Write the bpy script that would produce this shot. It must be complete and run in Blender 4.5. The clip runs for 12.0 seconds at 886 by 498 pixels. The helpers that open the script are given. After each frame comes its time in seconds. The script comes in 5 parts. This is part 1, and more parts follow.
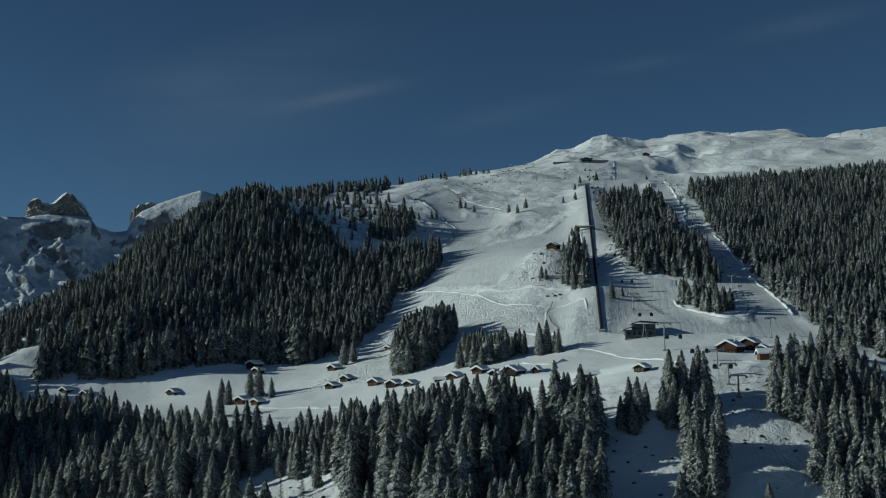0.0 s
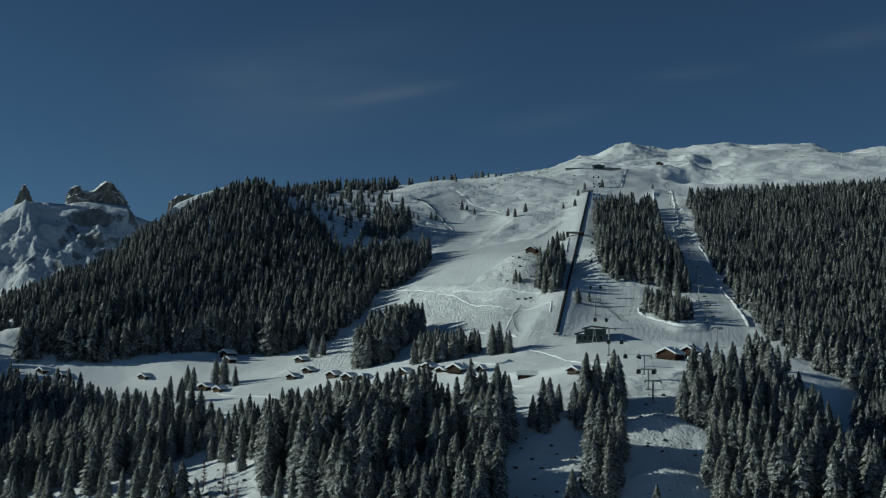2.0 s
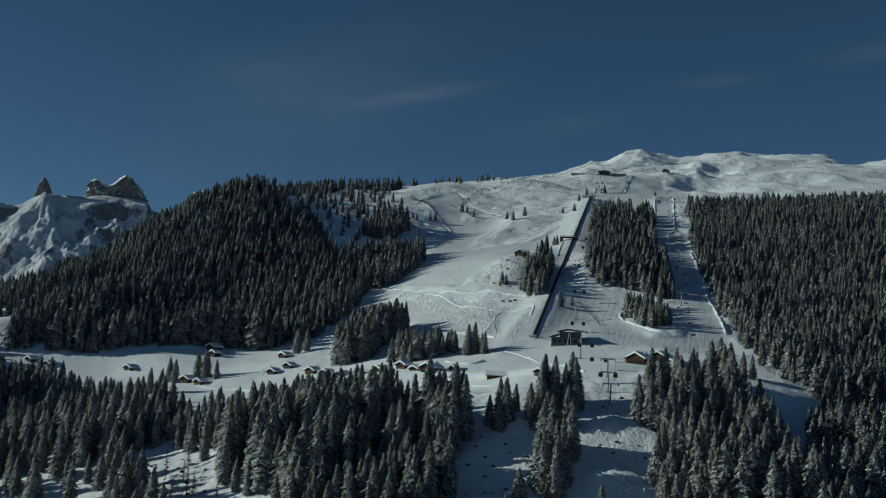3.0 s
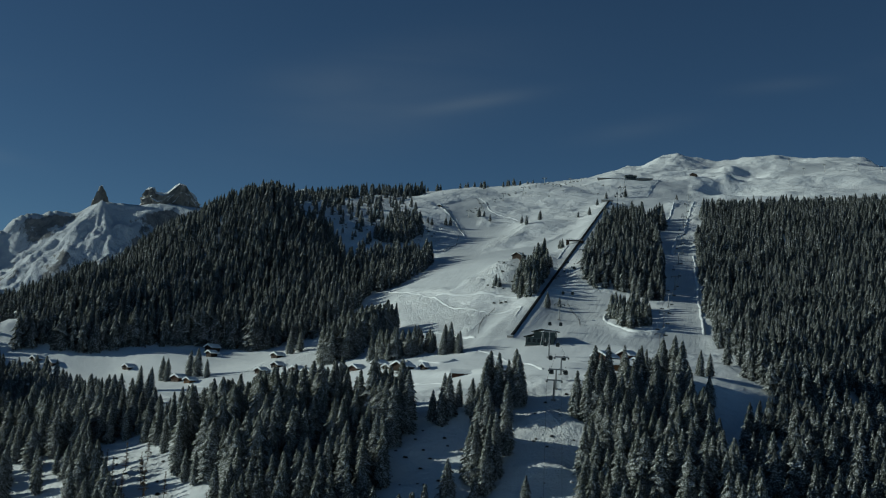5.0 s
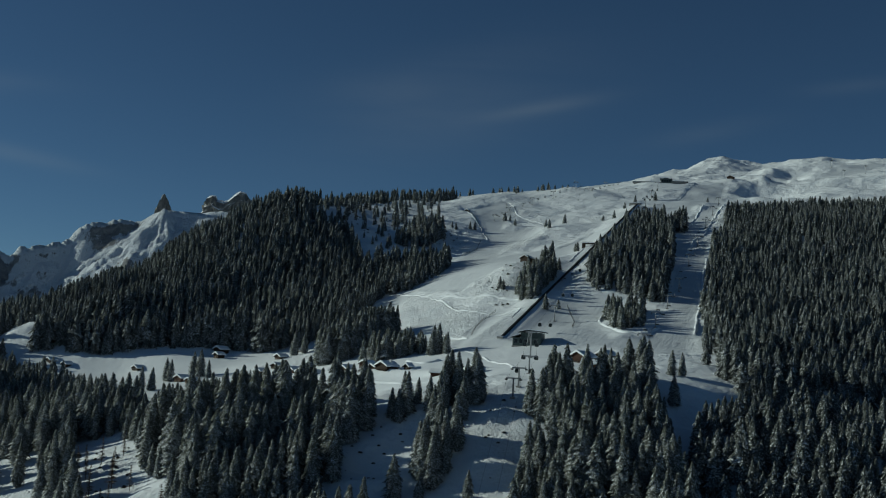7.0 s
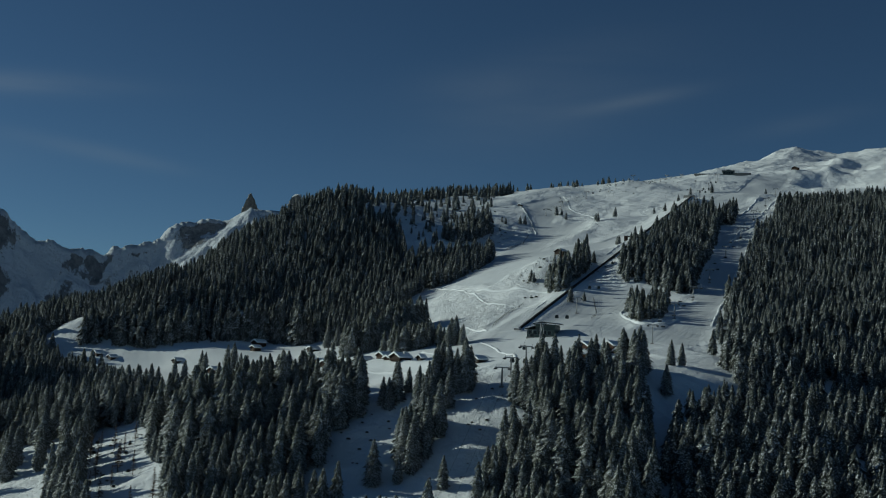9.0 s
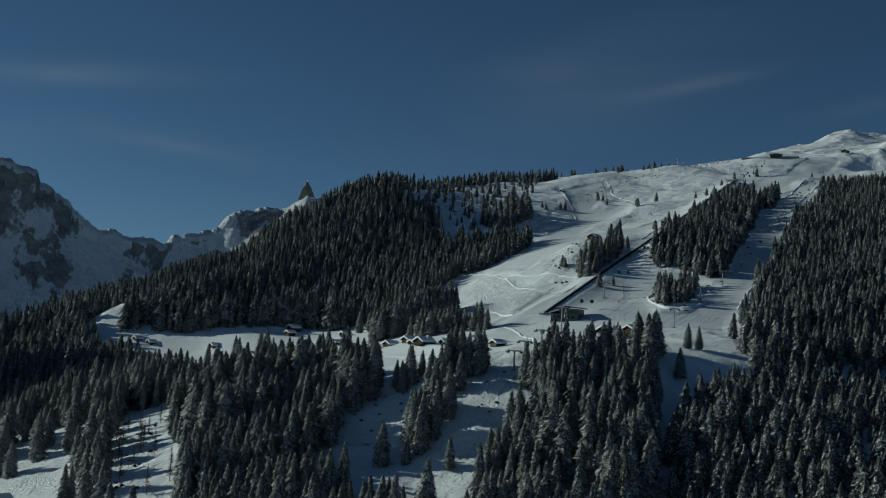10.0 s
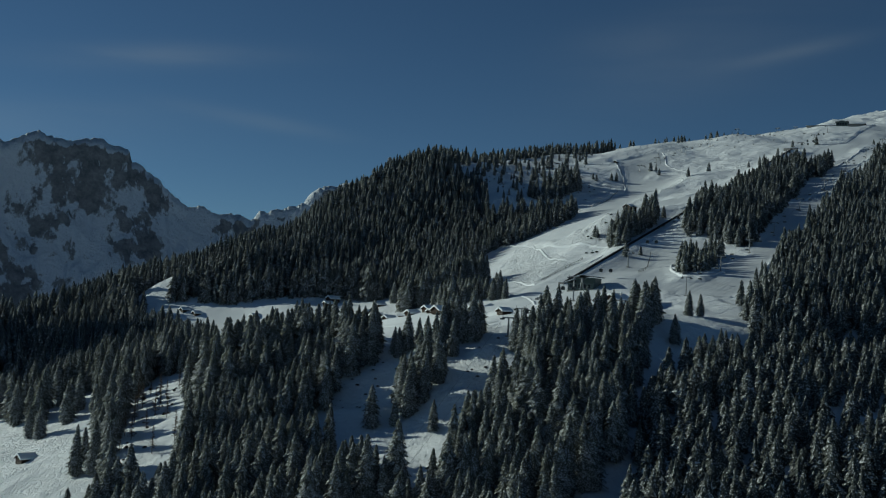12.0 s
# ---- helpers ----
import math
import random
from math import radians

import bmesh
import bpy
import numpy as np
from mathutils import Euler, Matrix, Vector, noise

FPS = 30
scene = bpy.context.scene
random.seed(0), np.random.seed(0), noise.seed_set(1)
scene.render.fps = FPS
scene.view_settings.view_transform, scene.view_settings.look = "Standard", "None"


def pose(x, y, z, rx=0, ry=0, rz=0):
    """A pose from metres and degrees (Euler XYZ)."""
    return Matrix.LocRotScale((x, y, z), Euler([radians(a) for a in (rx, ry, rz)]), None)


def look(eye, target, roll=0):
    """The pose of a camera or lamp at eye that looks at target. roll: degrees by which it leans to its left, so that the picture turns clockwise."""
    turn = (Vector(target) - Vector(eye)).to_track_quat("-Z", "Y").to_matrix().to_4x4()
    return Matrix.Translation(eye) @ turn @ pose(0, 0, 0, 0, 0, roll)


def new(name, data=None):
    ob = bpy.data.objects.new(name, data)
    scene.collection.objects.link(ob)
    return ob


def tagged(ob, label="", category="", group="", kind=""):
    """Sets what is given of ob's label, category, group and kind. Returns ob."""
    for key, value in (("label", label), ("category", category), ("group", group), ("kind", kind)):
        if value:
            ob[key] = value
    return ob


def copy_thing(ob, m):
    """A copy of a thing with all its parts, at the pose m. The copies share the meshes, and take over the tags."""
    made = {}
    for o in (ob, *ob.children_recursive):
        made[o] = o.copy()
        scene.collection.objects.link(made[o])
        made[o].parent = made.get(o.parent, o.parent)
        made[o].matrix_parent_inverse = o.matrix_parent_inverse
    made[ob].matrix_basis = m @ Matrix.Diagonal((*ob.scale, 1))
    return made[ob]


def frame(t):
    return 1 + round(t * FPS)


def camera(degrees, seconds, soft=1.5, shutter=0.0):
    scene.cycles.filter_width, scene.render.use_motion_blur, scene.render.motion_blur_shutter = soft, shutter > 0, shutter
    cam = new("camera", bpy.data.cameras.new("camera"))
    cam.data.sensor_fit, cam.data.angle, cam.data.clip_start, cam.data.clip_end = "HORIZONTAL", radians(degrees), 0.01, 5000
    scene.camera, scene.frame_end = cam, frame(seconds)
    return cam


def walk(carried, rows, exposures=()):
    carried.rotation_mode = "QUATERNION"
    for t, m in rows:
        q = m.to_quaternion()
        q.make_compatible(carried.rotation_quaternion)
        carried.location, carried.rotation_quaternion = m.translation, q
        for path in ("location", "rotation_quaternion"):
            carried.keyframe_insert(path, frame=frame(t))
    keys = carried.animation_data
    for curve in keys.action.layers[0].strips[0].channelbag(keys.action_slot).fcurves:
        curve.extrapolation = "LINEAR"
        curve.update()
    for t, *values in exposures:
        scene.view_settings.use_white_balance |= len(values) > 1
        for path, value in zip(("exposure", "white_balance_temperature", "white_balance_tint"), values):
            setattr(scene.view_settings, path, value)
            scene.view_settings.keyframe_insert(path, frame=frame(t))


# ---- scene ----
cam = camera(42.5, 12.0, soft=1.1)
PATH = [
    (0, (-6.81, 7.30, 48.86), (-159.63, 990.78, 145.90), -0.87),
    (0.5, (4.11, 5.39, 48.45), (-158.01, 987.38, 145.48), -0.37),
    (1, (15.57, 3.41, 47.90), (-155.76, 983.80, 145.17), 0.26),
    (1.5, (26.95, 1.55, 47.35), (-153.85, 980.21, 145.00), 0.83),
    (2, (38.45, -0.15, 46.79), (-151.44, 976.74, 144.88), 1.54),
    (2.5, (49.43, -1.63, 46.37), (-149.08, 973.50, 144.97), 2.27),
    (3, (61.05, -2.86, 45.97), (-146.55, 970.29, 145.37), 3.11),
    (5, (107.49, -6.26, 44.50), (-151.87, 954.09, 146.82), 3.23),
    (5.5, (118.56, -6.06, 44.21), (-153.95, 950.58, 147.11), 3.24),
    (6, (129.88, -5.34, 44.02), (-156.15, 947.28, 147.45), 3.29),
    (6.5, (140.65, -4.59, 43.82), (-159.91, 943.50, 147.65), 3.28),
    (8.5, (184.32, -2.48, 43.45), (-186.48, 920.69, 144.74), 3.16),
    (9, (195.23, -1.56, 43.38), (-196.82, 913.30, 139.99), 3.13),
    (9.5, (205.55, -0.43, 43.30), (-210.68, 904.34, 133.51), 3.08),
    (10, (215.92, 0.71, 43.11), (-224.02, 894.96, 125.40), 3.07),
    (10.5, (226.10, 1.97, 42.92), (-231.16, 888.12, 118.13), 3.07),
    (11, (236.95, 3.61, 42.71), (-238.08, 880.91, 111.10), 2.97),
    (11.5, (247.84, 5.37, 42.53), (-244.98, 873.26, 104.93), 2.91),
    (12, (258.99, 7.32, 42.38), (-252.05, 865.08, 98.02), 2.84),
]
EXPOSURES = [(0, -0.04, 5930, -6), (5, -0.08, 5930, -6), (9, -0.13, 5930, -6), (10.5, -0.17, 5930, -6), (11.1, -0.19, 5930, -6), (11.6, -0.08, 5930, -6), (12, -0.02, 5930, -6)]
walk(cam, [(t, look(eye, target, roll)) for t, eye, target, roll in PATH], EXPOSURES)

# ---- world, sun, exposure ----
SUN_AZ = radians(-98.0)      # from +y, clockwise; the sun stands low over the western valley
SUN_EL = radians(19.5)
TO_SUN = Vector((math.sin(SUN_AZ) * math.cos(SUN_EL), math.cos(SUN_AZ) * math.cos(SUN_EL), math.sin(SUN_EL)))
world = bpy.data.worlds.new("winter_sky")
scene.world = world
world.use_nodes = True
wn, wl = world.node_tree.nodes, world.node_tree.links
sky = wn.new("ShaderNodeTexSky")
sky.sky_type, sky.sun_disc = "NISHITA", False
sky.sun_elevation, sky.sun_rotation = SUN_EL, SUN_AZ
sky.altitude, sky.air_density, sky.dust_density, sky.ozone_density = 2500, 0.78, 0.0, 3.4
# thin high cirrus: long faint streaks
wc = wn.new("ShaderNodeTexCoord").outputs["Generated"]
wm = wn.new("ShaderNodeMapping")
wm.inputs["Scale"].default_value, wm.inputs["Rotation"].default_value = (1.2, 2.0, 9.0), (0, radians(12), radians(20))
wl.new(wc, wm.inputs[0])
veil, streak = wn.new("ShaderNodeTexNoise"), wn.new("ShaderNodeTexNoise")
for tex, scale, detail in ((veil, 1.3, 2.0), (streak, 3.5, 7.0)):
    tex.inputs["Scale"].default_value, tex.inputs["Detail"].default_value, tex.inputs["Distortion"].default_value = scale, detail, 0.6
    wl.new(wm.outputs[0], tex.inputs["Vector"])
both = wn.new("ShaderNodeMath")
both.operation = "MULTIPLY"
wl.new(veil.outputs["Fac"], both.inputs[0])
wl.new(streak.outputs["Fac"], both.inputs[1])
thin = wn.new("ShaderNodeValToRGB")
thin.color_ramp.elements[0].position, thin.color_ramp.elements[1].position = 0.12, 0.42
wl.new(both.outputs[0], thin.inputs[0])


def sky_math(op, a, b):
    m = wn.new("ShaderNodeMath")
    m.operation = op
    for v, s in ((a, m.inputs[0]), (b, m.inputs[1])):
        if isinstance(v, (int, float)):
            s.default_value = v
        else:
            wl.new(v, s)
    return m.outputs[0]


def along(axis):
    d = wn.new("ShaderNodeVectorMath")
    d.operation = "DOT_PRODUCT"
    d.inputs[1].default_value = axis
    wl.new(wc, d.inputs[0])
    return d.outputs["Value"]


# wisps of cirrus: the way of the drift, the way across it, where each lies, its length, width and thickness
WISPS = [
    ((-0.2308, 0.9453, 0.2307), (0.9617, 0.1857, 0.2014), (0.1475, 0.2683, -0.952), 0.05, 0.006, 0.11),
    ((-0.3119, 0.915, 0.2559), (0.939, 0.2558, 0.2298), (0.1448, 0.312, -0.939), 0.09, 0.022, 0.07),
    ((0.158, 0.9494, 0.2714), (0.974, -0.1951, 0.1155), (0.1626, 0.2461, -0.9555), 0.045, 0.008, 0.1),
    ((-0.0943, 0.9726, 0.2123), (0.983, 0.0572, 0.1743), (0.1574, 0.2252, -0.9615), 0.048, 0.008, 0.06),
    ((-0.707, 0.6779, 0.2015), (0.7036, 0.7029, 0.1037), (-0.0713, 0.2151, -0.974), 0.09, 0.01, 0.17),
    ((-0.6399, 0.7523, 0.1567), (0.745, 0.6573, -0.1135), (-0.1884, 0.0442, -0.9811), 0.06, 0.007, 0.13),
    ((-0.7715, 0.6218, 0.1351), (0.635, 0.7658, 0.1014), (-0.0404, 0.1641, -0.9856), 0.1, 0.022, 0.13),
    ((-0.3065, 0.9265, 0.2185), (0.9187, 0.2279, 0.3225), (0.249, 0.2996, -0.921), 0.12, 0.035, 0.06),
    ((0.0231, 0.9684, 0.2484), (0.9966, -0.042, 0.071), (0.0792, 0.2459, -0.9661), 0.036, 0.006, 0.06),
]
drift = 0.0
for centre, run, cross, far, wide, thick in WISPS:
    u, v = sky_math("MULTIPLY", along(run), 1.0 / far), sky_math("MULTIPLY", along(cross), 1.0 / wide)
    near = sky_math("ADD", sky_math("MULTIPLY", u, u), sky_math("MULTIPLY", v, v))
    ahead = sky_math("GREATER_THAN", along(centre), 0.5)
    drift = sky_math("ADD", drift, sky_math("MULTIPLY", sky_math("MULTIPLY", sky_math("POWER", 2.718, sky_math("MULTIPLY", near, -1.0)), thick), ahead))
drift = sky_math("MULTIPLY", drift, sky_math("ADD", 0.35, thin.outputs[0]))
cloud = wn.new("ShaderNodeMix")
cloud.data_type = "RGBA"
cloud.inputs[7].default_value = (7.0, 7.2, 7.6, 1)
wl.new(drift, cloud.inputs[0])
wl.new(sky.outputs[0], cloud.inputs[6])
wl.new(cloud.outputs[2], wn["Background"].inputs[0])
wn["Background"].inputs[1].default_value = 0.038
sun = new("sun", bpy.data.lights.new("sun", "SUN"))
sun.data.energy, sun.data.angle, sun.data.color = 2.8, radians(0.5), (1.0, 0.95, 0.84)
sun.matrix_world = look(TO_SUN * 1000, (0, 0, 0))

# ---- materials ----


def material(name, rough=0.8, metal=0.0, spec=0.3):
    m = bpy.data.materials.new(name)
    m.use_nodes = True
    b = m.node_tree.nodes["Principled BSDF"]
    b.inputs["Roughness"].default_value, b.inputs["Metallic"].default_value = rough, metal
    b.inputs["Specular IOR Level"].default_value = spec
    return m, m.node_tree.nodes, m.node_tree.links, b


def noise_tex(n, l, scale, detail=4.0, rough=0.55, coords=None, stretch=None):
    tc = coords or n.new("ShaderNodeTexCoord").outputs["Object"]
    if stretch:
        mp = n.new("ShaderNodeMapping")
        mp.inputs["Scale"].default_value = stretch
        l.new(tc, mp.inputs[0])
        tc = mp.outputs[0]
    t = n.new("ShaderNodeTexNoise")
    t.inputs["Scale"].default_value, t.inputs["Detail"].default_value, t.inputs["Roughness"].default_value = scale, detail, rough
    l.new(tc, t.inputs["Vector"])
    return t.outputs["Fac"]


def ramp(n, l, fac, *stops):
    r = n.new("ShaderNodeValToRGB")
    while len(r.color_ramp.elements) < len(stops):
        r.color_ramp.elements.new(0.5)
    for e, (p, c) in zip(r.color_ramp.elements, stops):
        e.position, e.color = p, (*c, 1.0) if len(c) == 3 else c
    l.new(fac, r.inputs[0])
    return r.outputs[0]


def mix(n, l, fac, a, b):
    m = n.new("ShaderNodeMix")
    m.data_type = "RGBA"
    for v, s in ((fac, m.inputs[0]), (a, m.inputs[6]), (b, m.inputs[7])):
        if isinstance(v, (int, float)):
            s.default_value = v
        elif isinstance(v, tuple):
            s.default_value = (*v, 1.0)
        else:
            l.new(v, s)
    return m.outputs[2]


def sums(n, l, op, a, b):
    m = n.new("ShaderNodeMath")
    m.operation = op
    for v, s in ((a, m.inputs[0]), (b, m.inputs[1])):
        if isinstance(v, (int, float)):
            s.default_value = v
        else:
            l.new(v, s)
    return m.outputs[0]


def bump(n, l, b, height, strength, dist):
    u = n.new("ShaderNodeBump")
    u.inputs["Strength"].default_value, u.inputs["Distance"].default_value = strength, dist
    l.new(height, u.inputs["Height"])
    l.new(u.outputs[0], b.inputs["Normal"])


def snow_material(name, base=(0.84, 0.87, 0.89), relief=1.0, tracks=False):
    m, n, l, b = material(name, 0.75, 0, 0.25)
    coarse, fine = noise_tex(n, l, 0.03, 5), noise_tex(n, l, 0.35, 7, 0.68)
    swell = noise_tex(n, l, 0.1, 5, 0.6)
    grain = noise_tex(n, l, 2.5, 3)
    c = mix(n, l, ramp(n, l, coarse, (0.35, (0, 0, 0)), (0.65, (1, 1, 1))), tuple(v * 0.92 for v in base), base)
    h = sums(n, l, "ADD", sums(n, l, "MULTIPLY", fine, 0.9), sums(n, l, "MULTIPLY", grain, 0.12))
    h = sums(n, l, "ADD", h, sums(n, l, "MULTIPLY", swell, 2.6))
    if tracks:
        # groomed lanes down the pistes, looping ski tracks where the snow is untouched
        zone = n.new("ShaderNodeAttribute")
        zone.attribute_name = "snow_use"
        sep = n.new("ShaderNodeSeparateColor")
        l.new(zone.outputs["Color"], sep.inputs[0])
        lanes = noise_tex(n, l, 0.45, 4, 0.65, stretch=(1.0, 0.08, 0.08))
        # rolled snow is packed greyer than powder; its weaker sun is painted in too
        c = mix(n, l, sums(n, l, "MULTIPLY", sep.outputs["Red"], 0.62), c, (0.54, 0.57, 0.6))
        lines = []
        for scale in (0.09, 0.13):
            bend = noise_tex(n, l, scale, 1.5, 0.4, stretch=(1.0, 0.55, 0.55))
            off = sums(n, l, "ABSOLUTE", sums(n, l, "SUBTRACT", sums(n, l, "FRACT", sums(n, l, "MULTIPLY", bend, 11.0), 0.0), 0.5), 0.0)
            lines.append(ramp(n, l, off, (0.02, (0, 0, 0)), (0.16, (1, 1, 1))))
        looped = sums(n, l, "MULTIPLY", sums(n, l, "MULTIPLY", lines[0], lines[1]), sep.outputs["Green"])
        calm = sums(n, l, "MAXIMUM", sep.outputs["Red"], zone.outputs["Alpha"])
        rough = sums(n, l, "MULTIPLY", h, sums(n, l, "SUBTRACT", 1.0, sums(n, l, "MULTIPLY", calm, 0.75)))
        h = sums(n, l, "ADD", rough, sums(n, l, "MULTIPLY", sums(n, l, "MULTIPLY", lanes, sep.outputs["Red"]), 0.45))
        h = sums(n, l, "ADD", h, sums(n, l, "MULTIPLY", looped, 0.45))
        heaped = sums(n, l, "MULTIPLY", noise_tex(n, l, 0.7, 4, 0.65), sums(n, l, "MAXIMUM", sep.outputs["Blue"], sums(n, l, "MULTIPLY", sep.outputs["Green"], 0.55)))
        h = sums(n, l, "ADD", h, sums(n, l, "MULTIPLY", heaped, 1.5))
    l.new(c, b.inputs["Base Color"])
    bump(n, l, b, h, 0.75 * relief, 1.0)
    return m


def wood_material(name, dark, light, scale=2.0):
    m, n, l, b = material(name, 0.8)
    grain = noise_tex(n, l, scale, 6, 0.6, stretch=(0.15, 0.15, 6.0))
    stain = noise_tex(n, l, 0.6, 4)
    c = mix(n, l, grain, dark, light)
    c = mix(n, l, sums(n, l, "MULTIPLY", stain, 0.5), c, tuple(v * 0.6 for v in dark))
    l.new(c, b.inputs["Base Color"])
    bump(n, l, b, grain, 0.6, 0.05)
    return m


def plain_material(name, colour, rough=0.6, metal=0.0, scale=1.5):
    m, n, l, b = material(name, rough, metal, 0.4)
    wear = noise_tex(n, l, scale, 5)
    l.new(mix(n, l, wear, tuple(v * 0.75 for v in colour), tuple(min(1, v * 1.2) for v in colour)), b.inputs["Base Color"])
    bump(n, l, b, wear, 0.15, 0.03)
    return m


def needle_material(name, dark, light, snow_from, snow_to, flecks=3.4):
    """Spruce needles: soft rounded shading over the fine boughs, light through thin tips, flecks of snow."""
    m, n, l, b = material(name, 0.85, 0, 0.15)
    isle = n.new("ShaderNodeNewGeometry")
    tone = noise_tex(n, l, 0.9, 4, 0.7)
    green = mix(n, l, tone, dark, light)
    green = mix(n, l, sums(n, l, "MULTIPLY", isle.outputs["Random Per Island"], 0.45), green, tuple(v * 1.4 for v in light))
    crown = n.new("ShaderNodeAttribute")
    crown.attribute_name = "bough_out"
    turned = n.new("ShaderNodeVectorTransform")
    turned.vector_type, turned.convert_from, turned.convert_to = "NORMAL", "OBJECT", "WORLD"
    l.new(crown.outputs["Vector"], turned.inputs[0])
    sep = n.new("ShaderNodeSeparateXYZ")
    l.new(isle.outputs["Normal"], sep.inputs[0])
    patch = noise_tex(n, l, flecks, 2.5, 0.65)
    amount = sums(n, l, "ADD", sums(n, l, "MULTIPLY", sep.outputs["Z"], 0.13), patch)
    amount = sums(n, l, "ADD", amount, sums(n, l, "MULTIPLY", sums(n, l, "SUBTRACT", isle.outputs["Random Per Island"], 0.5), 0.09))
    cover = ramp(n, l, amount, (snow_from, (0, 0, 0)), (snow_to, (1, 1, 1)))
    colour = mix(n, l, cover, green, (0.8, 0.83, 0.86))
    l.new(colour, b.inputs["Base Color"])
    # facets are blended towards the round of the crown
    parts = []
    for v, k in ((isle.outputs["Normal"], 0.6), (turned.outputs[0], 0.65)):
        sc = n.new("ShaderNodeVectorMath")
        sc.operation = "SCALE"
        sc.inputs["Scale"].default_value = k
        l.new(v, sc.inputs[0])
        parts.append(sc.outputs[0])
    both = n.new("ShaderNodeVectorMath")
    both.operation = "ADD"
    l.new(parts[0], both.inputs[0])
    l.new(parts[1], both.inputs[1])
    unit = n.new("ShaderNodeVectorMath")
    unit.operation = "NORMALIZE"
    l.new(both.outputs[0], unit.inputs[0])
    u = n.new("ShaderNodeBump")
    u.inputs["Strength"].default_value, u.inputs["Distance"].default_value = 0.7, 0.4
    l.new(patch, u.inputs["Height"])
    l.new(unit.outputs[0], u.inputs["Normal"])
    l.new(u.outputs[0], b.inputs["Normal"])
    thin = n.new("ShaderNodeBsdfTranslucent")
    l.new(colour, thin.inputs["Color"])
    blend = n.new("ShaderNodeMixShader")
    blend.inputs[0].default_value = 0.3
    l.new(b.outputs[0], blend.inputs[1])
    l.new(thin.outputs[0], blend.inputs[2])
    l.new(blend.outputs[0], n["Material Output"].inputs["Surface"])
    return m


def rock_material(name, dark, light, snow_from, snow_to, scale):
    m, n, l, b = material(name, 0.9, 0, 0.2)
    geo = n.new("ShaderNodeNewGeometry")
    sep = n.new("ShaderNodeSeparateXYZ")
    l.new(geo.outputs["Normal"], sep.inputs[0])
    crag = noise_tex(n, l, scale, 8, 0.65, stretch=(1, 1, 0.6))
    stone = mix(n, l, ramp(n, l, crag, (0.35, (0, 0, 0)), (0.65, (1, 1, 1))), dark, light)
    amount = sums(n, l, "ADD", sep.outputs["Z"], sums(n, l, "MULTIPLY", sums(n, l, "SUBTRACT", crag, 0.5), 0.7))
    cover = ramp(n, l, amount, (snow_from, (0, 0, 0)), (snow_to, (1, 1, 1)))
    l.new(mix(n, l, cover, stone, (0.84, 0.86, 0.89)), b.inputs["Base Color"])
    bump(n, l, b, crag, 0.8, 25.0)
    return m


SNOW = snow_material("snow_ground", tracks=True)
ROOF_SNOW = snow_material("snow_on_roofs", relief=0.4)
NEEDLES = needle_material("spruce_needles", (0.082, 0.092, 0.079), (0.133, 0.142, 0.123), 0.596, 0.671, 2.3)
# darker, less snowy needles for far woods; they also dim the gully wood
NEEDLES_DARKER = needle_material("darker_spruce_needles", (0.074, 0.084, 0.079), (0.118, 0.128, 0.119), 0.605, 0.685, 1.6)
BARK = wood_material("bark", (0.05, 0.035, 0.025), (0.14, 0.1, 0.075), 1.0)
LOGS_DARK = wood_material("dark_weathered_logs", (0.028, 0.018, 0.013), (0.066, 0.041, 0.027))
LOGS_RED = wood_material("reddish_larch_boards", (0.042, 0.02, 0.013), (0.092, 0.043, 0.025))
SOOTY = plain_material("blackened_sheet_steel", (0.014, 0.015, 0.016), 0.85)
LOGS_TAN = wood_material("honey_coloured_boards", (0.12, 0.062, 0.028), (0.23, 0.125, 0.055))
FRAME = wood_material("pale_window_frames", (0.3, 0.25, 0.2), (0.5, 0.45, 0.38))
PLASTER = plain_material("whitewashed_masonry", (0.7, 0.68, 0.63), 0.85)
PANE = plain_material("dark_window_glass", (0.02, 0.025, 0.03), 0.12)
STEEL = plain_material("galvanised_steel", (0.3, 0.31, 0.32), 0.45, 0.7)
DARK_STEEL = plain_material("dark_painted_steel", (0.04, 0.05, 0.05), 0.5, 0.3)
CLADDING = plain_material("grey_green_cladding", (0.085, 0.115, 0.105), 0.5)
CONCRETE = plain_material("concrete", (0.32, 0.31, 0.29), 0.9)

# ---- the lie of the land ----
PLAN_X = np.array([-560, -430, -340, -250, -160, -70, 20, 110, 200, 320.0])
LOWER_Y = np.array([240, 310, 370, 430, 490, 550, 620.0])
LOWER = [
    [-101, -98, -91, -82, -76, -71, -65, -59, -54, -49],
    [-78, -71, -66, -58, -45, -36, -33, -28, -27, -31],
    [-58, -50, -45, -38, -24, -6, -7, -3, -6, -16],
    [-39, -31, -26, -18, 1, 20, 30, 22, 11, -1],
    [-21, -15, -9, 5, 20, 25, 45, 37, 21, 15],
    [-5, 4, 9, 17, 25, 41, 52, 48, 37, 32],
    [11, 29, 36, 33, 39, 55, 67, 64, 55, 53],
]
UPPER_Y = np.array([700, 800, 920, 1080, 1280, 1500, 1800, 2120.0])
UPPER = [
    [20, 56, 79, 57, 58, 78, 84, 83, 75, 72],
    [40, 84, 113, 95, 95, 121, 120, 105, 100, 99],
    [62, 122, 173, 151, 132, 141, 148, 144, 137, 134],
    [92, 158, 204, 196, 182, 184, 191, 194, 193, 183],
    [130, 195, 236, 250, 251, 246, 243, 239, 239, 240],
    [194, 237, 264, 287, 302, 306, 299, 298, 300, 301],
    [203, 256, 293, 328, 356, 373, 380, 383, 387, 385],
    [198, 270, 319, 370, 415, 451, 469, 469, 463, 459],
]
